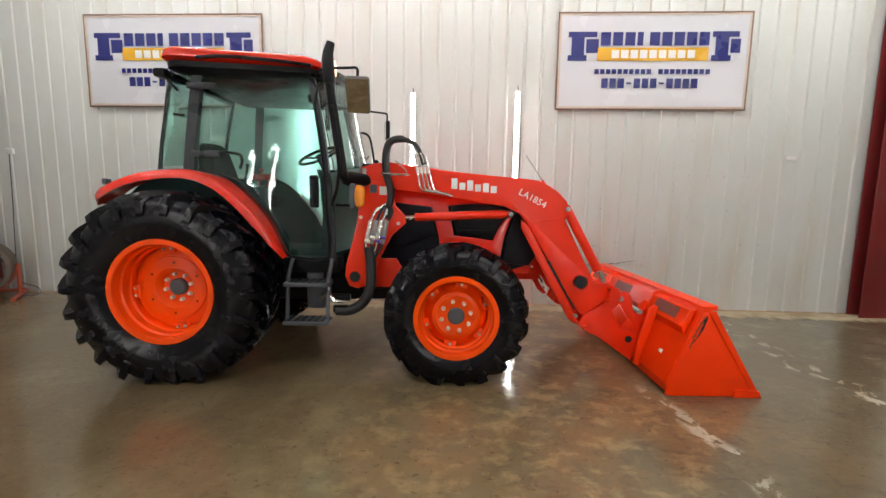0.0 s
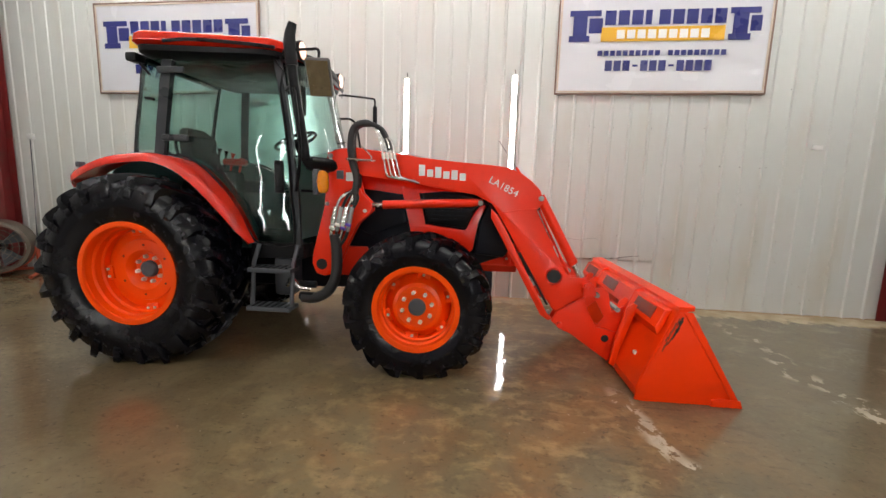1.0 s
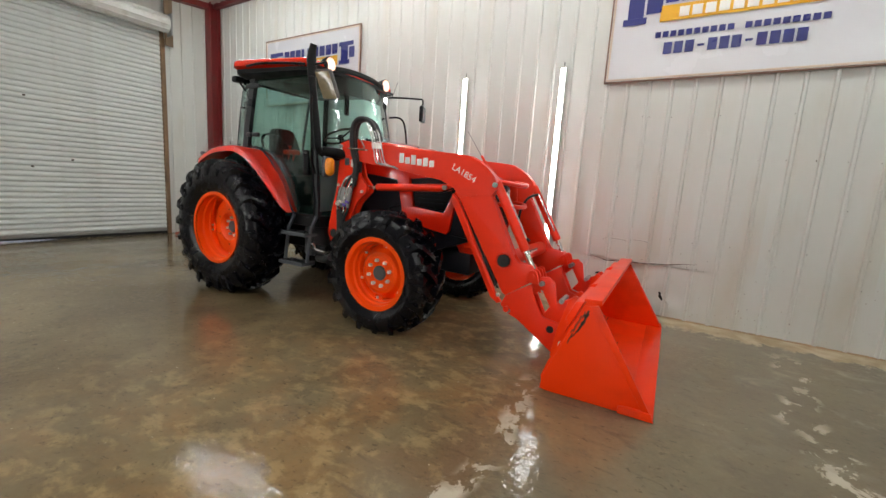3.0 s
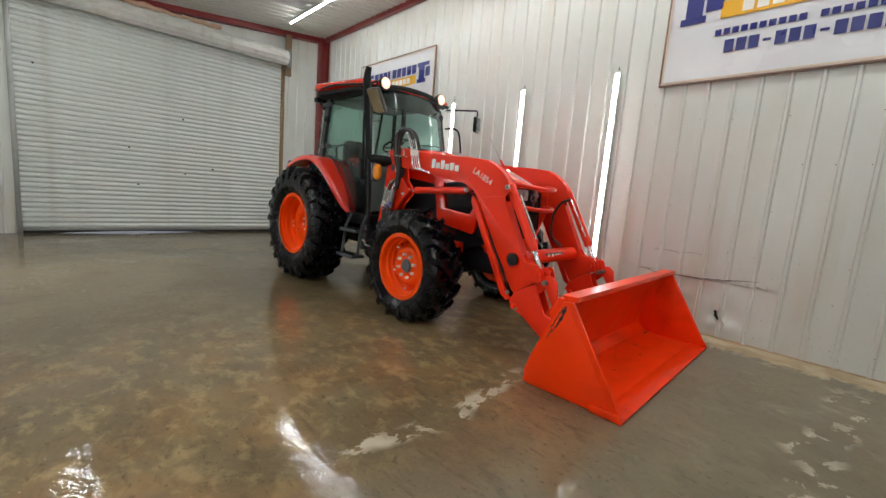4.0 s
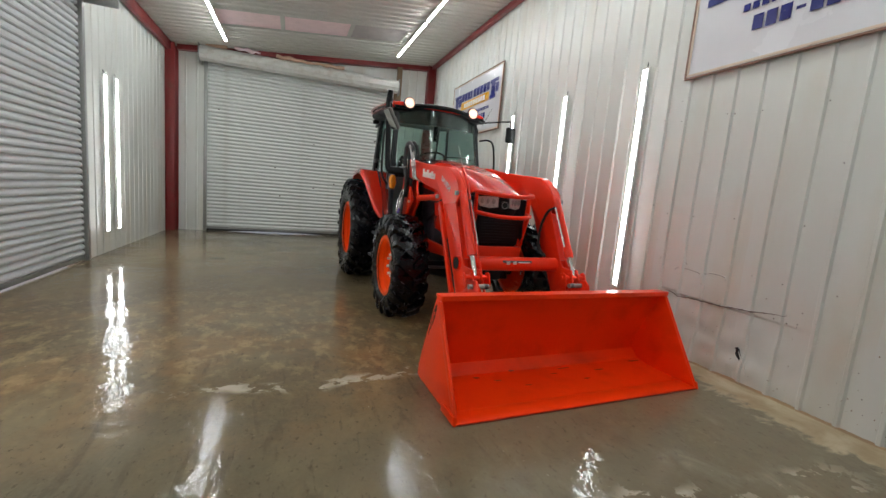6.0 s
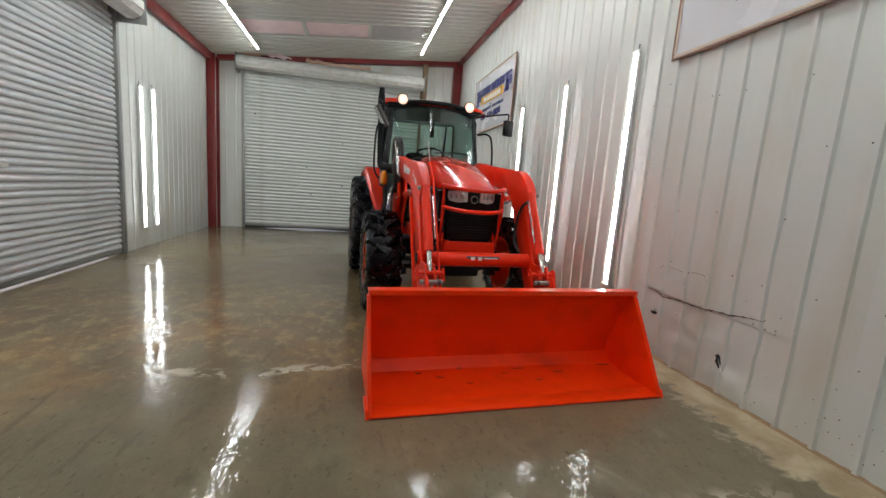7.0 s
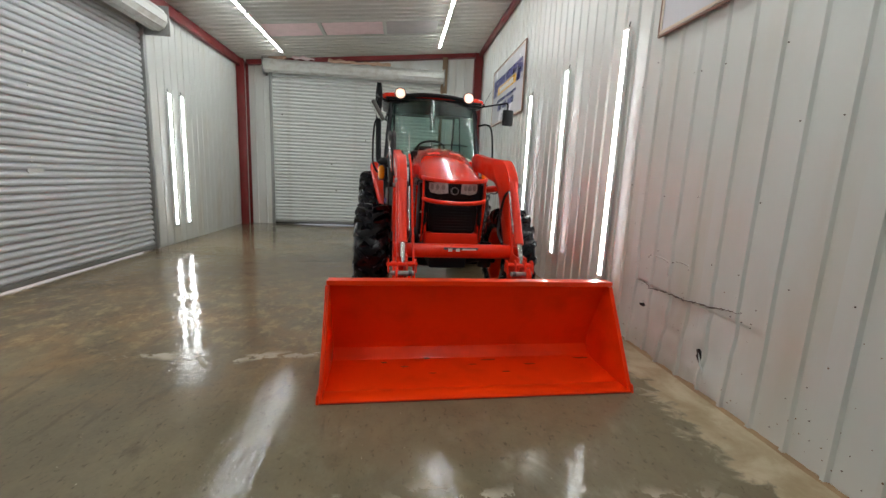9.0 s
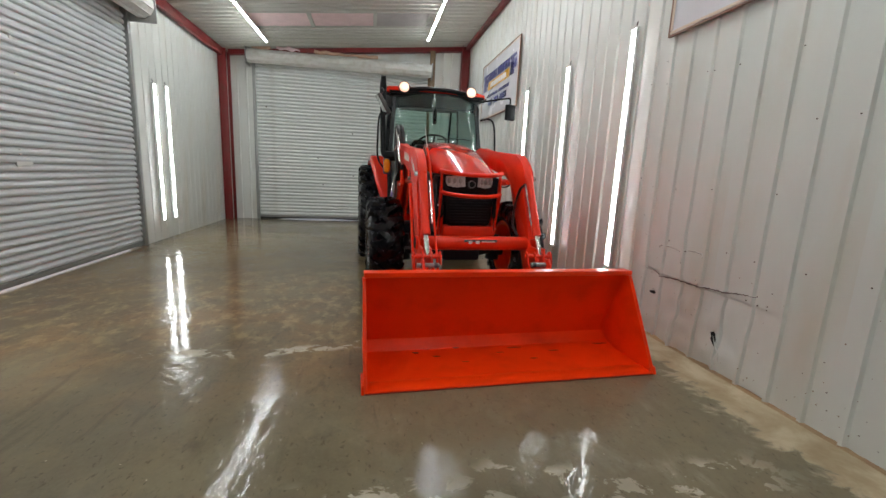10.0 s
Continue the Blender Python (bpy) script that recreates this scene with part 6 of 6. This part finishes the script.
for x in (-0.36, 0.36):
    bm = B()
    tube(bm, [(x, 0, 0.42), (x, 0, 0.03)], 0.022, 8)
    tube(bm, [(x, -0.28, 0.025), (x, 0.28, 0.025)], 0.022, 8)
    part("stand_leg", bm, FANRED, fan, "orange tube leg")
bm = B()
tube(bm, [(-0.36, 0.2, 0.04), (0.36, 0.2, 0.04)], 0.02, 8)
part("stand_bar", bm, FANRED, fan, "orange stand bar")
bm = B()
tube(bm, bend([(-6.32, NORTH - 0.03, 2.05), (-6.33, NORTH - 0.04, 1.4), (-6.36, NORTH - 0.05, 0.6), (-6.30, NORTH - 0.10, 0.2), (-6.0, NORTH - 0.12, 0.1), (-5.9, NORTH - 0.2, 0.015), (-6.1, NORTH - 0.35, 0.012)]), 0.007, 6)
tagged(part("power_cable", bm, GREY), "thin grey power cable hanging on the wall", "cable")
bm = B()
box(bm, -6.36, -6.26, NORTH - 0.045, NORTH - 0.004, 2.02, 2.10, 0.008)
tagged(part("cable_outlet", bm, HOUSING), "small pale outlet box on the wall", "outlet")
bm = B()
box(bm, 4.46, 4.57, NORTH - 0.035, NORTH - 0.002, 2.05, 2.10, 0.006)
tagged(part("wall_tag", bm, WHITE), "small white plastic tag on the wall", "tag")

# tears, screw heads and holes in the sheets
bm = B()
prism(bm, [(2.287, 0.280), (2.303, 0.290), (2.318, 0.272), (2.320, 0.248), (2.340, 0.215), (2.368, 0.172), (2.360, 0.158), (2.336, 0.185), (2.312, 0.210), (2.294, 0.232), (2.300, 0.255)], NORTH + 0.010, NORTH + 0.030, 0.0)
tear = part("tear", bm, DARK, wall_n, "dark torn hole in the sheet")
bm = B()
rings(bm, [[(2.318, NORTH + 0.004, 0.268), (2.345, NORTH - 0.012, 0.250), (2.347, NORTH - 0.010, 0.248), (2.320, NORTH + 0.008, 0.262)],
           [(2.342, NORTH + 0.006, 0.212), (2.385, NORTH - 0.034, 0.205), (2.387, NORTH - 0.031, 0.203), (2.345, NORTH + 0.010, 0.208)],
           [(2.372, NORTH + 0.002, 0.178), (2.415, NORTH - 0.030, 0.165), (2.417, NORTH - 0.027, 0.163), (2.374, NORTH + 0.006, 0.174)],
           [(2.385, NORTH - 0.002, 0.120), (2.42, NORTH - 0.022, 0.095), (2.421, NORTH - 0.019, 0.094), (2.387, NORTH + 0.002, 0.118)]])
part("bent_flap", bm, WALL, tear, "cream sheet bent out beside the hole", angle=15)


def sheet_y(x, z):
    """Where the long wall's sheet lies, ribs and knocks included."""
    u = abs((x - 1.672 + RIB / 2) % RIB - RIB / 2)
    y = NORTH - 0.020 * min(1.0, max(0.0, (0.022 - u) / 0.011))
    push = crease(x, x + 0.1)
    return y + (push(0.0, z) if push else 0.0)


bm = B()
prism(bm, [(1.555, 0.405), (1.60, 0.418), (1.63, 0.405), (1.61, 0.388), (1.57, 0.39)], NORTH - 0.004, NORTH + 0.02)
part("tear", bm, DARK, wall_n, "small dark hole in the sheet")
# curled lips above the crease, each over a dark line painting its shadow
for line in (((1.60, 0.835), (1.62, 0.855), (1.72, 0.862), (1.80, 0.857), (1.87, 0.845), (1.90, 0.80), (1.91, 0.75)), ((1.95, 0.868), (2.02, 0.872), (2.10, 0.862), (2.12, 0.84))):
    bm = B()
    pts = bend([(x, sheet_y(x, z) - 0.003, z) for x, z in line], 3)
    tube(bm, pts, [0.002] + [0.006] * (len(pts) - 2) + [0.002], 5)
    part("curled_lip", bm, WALL, wall_n)
    bm = B()
    tube(bm, [(p.x, p.y - 0.001, p.z - 0.006) for p in pts], 0.0022, 5)
    part("lip_shadow_gap", bm, MARK_SHADOW, wall_n)
# dark line along the crease paints the shadow under its overhang
bm = B()
line = ((1.46, 0.602), (1.56, 0.60), (1.668, 0.571), (1.78, 0.583), (1.886, 0.588), (2.0, 0.592), (2.117, 0.600), (2.23, 0.612), (2.347, 0.621), (2.45, 0.640), (2.542, 0.655), (2.631, 0.664))
pts = []
for (x0, z0), (x1, z1) in zip(line, line[1:]):
    for k in range(6):
        x, z = x0 + (x1 - x0) * k / 6, z0 + (z1 - z0) * k / 6 + 0.003 * math.sin(47 * x0 + 3 * k)
        pts.append((x, sheet_y(x, z) - 0.003, z))
tube(bm, pts, [0.0015 + 0.006 * min(1, 6 * k / len(pts), 5 * (len(pts) - 1 - k) / len(pts)) * (0.6 + 0.4 * math.sin(k * 1.3)) for k in range(len(pts))], 6)
part("crease_shadow", bm, MARK_SHADOW, wall_n, "dark line painting the crease's shadow")
bm = B()
rr = random.Random(17)
for k in range(90):
    x, z, r = 1.3 + 3.6 * rr.random(), 0.06 + 0.75 * rr.random() ** 1.8, 0.002 + 0.004 * rr.random() ** 2
    y = sheet_y(x, z)
    tube(bm, [(x, y + 0.003, z), (x + 0.001, y - 0.002, z - 0.001)], [r, r * 0.8], 6)
part("mud_specks", bm, RUSTY, wall_n, "brown mud specks on the sheet")
rr = random.Random(11)
for x, z in ((1.63, 0.86), (1.86, 0.84), (1.92, 0.85), (2.62, 0.67), (2.7, 0.6), (2.72, 0.72), (1.59, 0.43), (1.22, 2.32), (1.38, 2.49), (1.23, 1.45), (3.0, 0.3), (3.1, 0.42), (3.25, 0.22), (3.98, 0.62), (2.9, 0.9), (1.34, 1.1), (2.536, 0.618), (2.63, 0.611), (2.701, 0.625), (3.145, 0.254), (3.165, 0.153), (3.354, 0.203), (3.336, 0.11), (3.428, 0.08), (2.078, 0.347), (2.942, 0.087), (1.75, 0.57), (1.886, 0.60), (2.117, 0.62)):
    bm = B()
    r = 0.0022 + 0.0028 * rr.random()
    y = sheet_y(x, z)
    tube(bm, [(x, y + 0.006, z), (x, y - 0.004, z), (x, y - 0.007, z)], [r, r, r * 0.6], 8)
    part("screw_head", bm, MARK_SHADOW, wall_n, "rusty screw head")
rr = random.Random(29)
for k in range(34):
    x, z = 1.672 + RIB * rr.randint(-1, 11) + 0.035 * rr.choice((-1, 1)), 0.9 + 0.46 * rr.randint(0, 4) + 0.02 * rr.random()
    bm = B()
    y = sheet_y(x, z)
    tube(bm, [(x, y + 0.006, z), (x, y - 0.004, z), (x, y - 0.006, z)], [0.0045, 0.0045, 0.003], 8)
    part("screw_head", bm, MARK_SHADOW, wall_n, "rusty screw head")
for y, z in ((3.05, 2.36), (2.14, 1.68), (3.08, 1.24), (2.27, 0.97), (3.6, 1.38), (0.86, 2.92)):
    bm = B()
    tube(bm, [(WEST + 0.0, y, z), (WEST + 0.026, y, z)], 0.018, 8)
    o = part("dent_mark", bm, MARK_SHADOW, bpy.data.objects["door_1"], "dark dent mark")
    o.matrix_basis = bpy.data.objects["door_1"].matrix_basis.inverted()

# ---- ribbed sheets of the walls, last ----
RX = 1.672 - RIB * 38
N0 = RX + RIB / 2
clad(wall_n, N0, N0 + 8 * SHEET, 0.0, 5.0, lambda u: (u, NORTH, 0), 0, RIB / 2, rise=0.013)
clad(wall_n, N0 + 8 * SHEET, EAST, 0.0, 5.0, lambda u: (u, NORTH, 0), 0, RIB / 2, crease)
# the south wall faces +y: its sheets run backwards
clad(wall_s, -DX0 + 0.07, 7.2, 0.0, 4.25, lambda u: (-u, SOUTH, 0), 180, rise=0.009)
clad(wall_s, -EAST, -DX1 - 0.07, 0.0, 4.25, lambda u: (-u, SOUTH, 0), 180)
clad(wall_s, -DX1 - 0.07, -DX0 + 0.07, DZ + 0.1, 4.25, lambda u: (-u, SOUTH, 0), 180)
clad(wall_w, SOUTH, EY0 - 0.07, 0.0, 4.5, lambda u: (WEST, u, 0), 90)
clad(wall_w, EY1 + 0.07, NORTH, 0.0, 4.95, lambda u: (WEST, u, 0), 90)
clad(wall_w, EY0 - 0.07, EY1 + 0.07, EZ + 0.1, 4.3, lambda u: (WEST, u, 0), 90)
clad(wall_e, -NORTH, -SOUTH, 0.0, 5.0, lambda u: (EAST, -u, 0), -90)
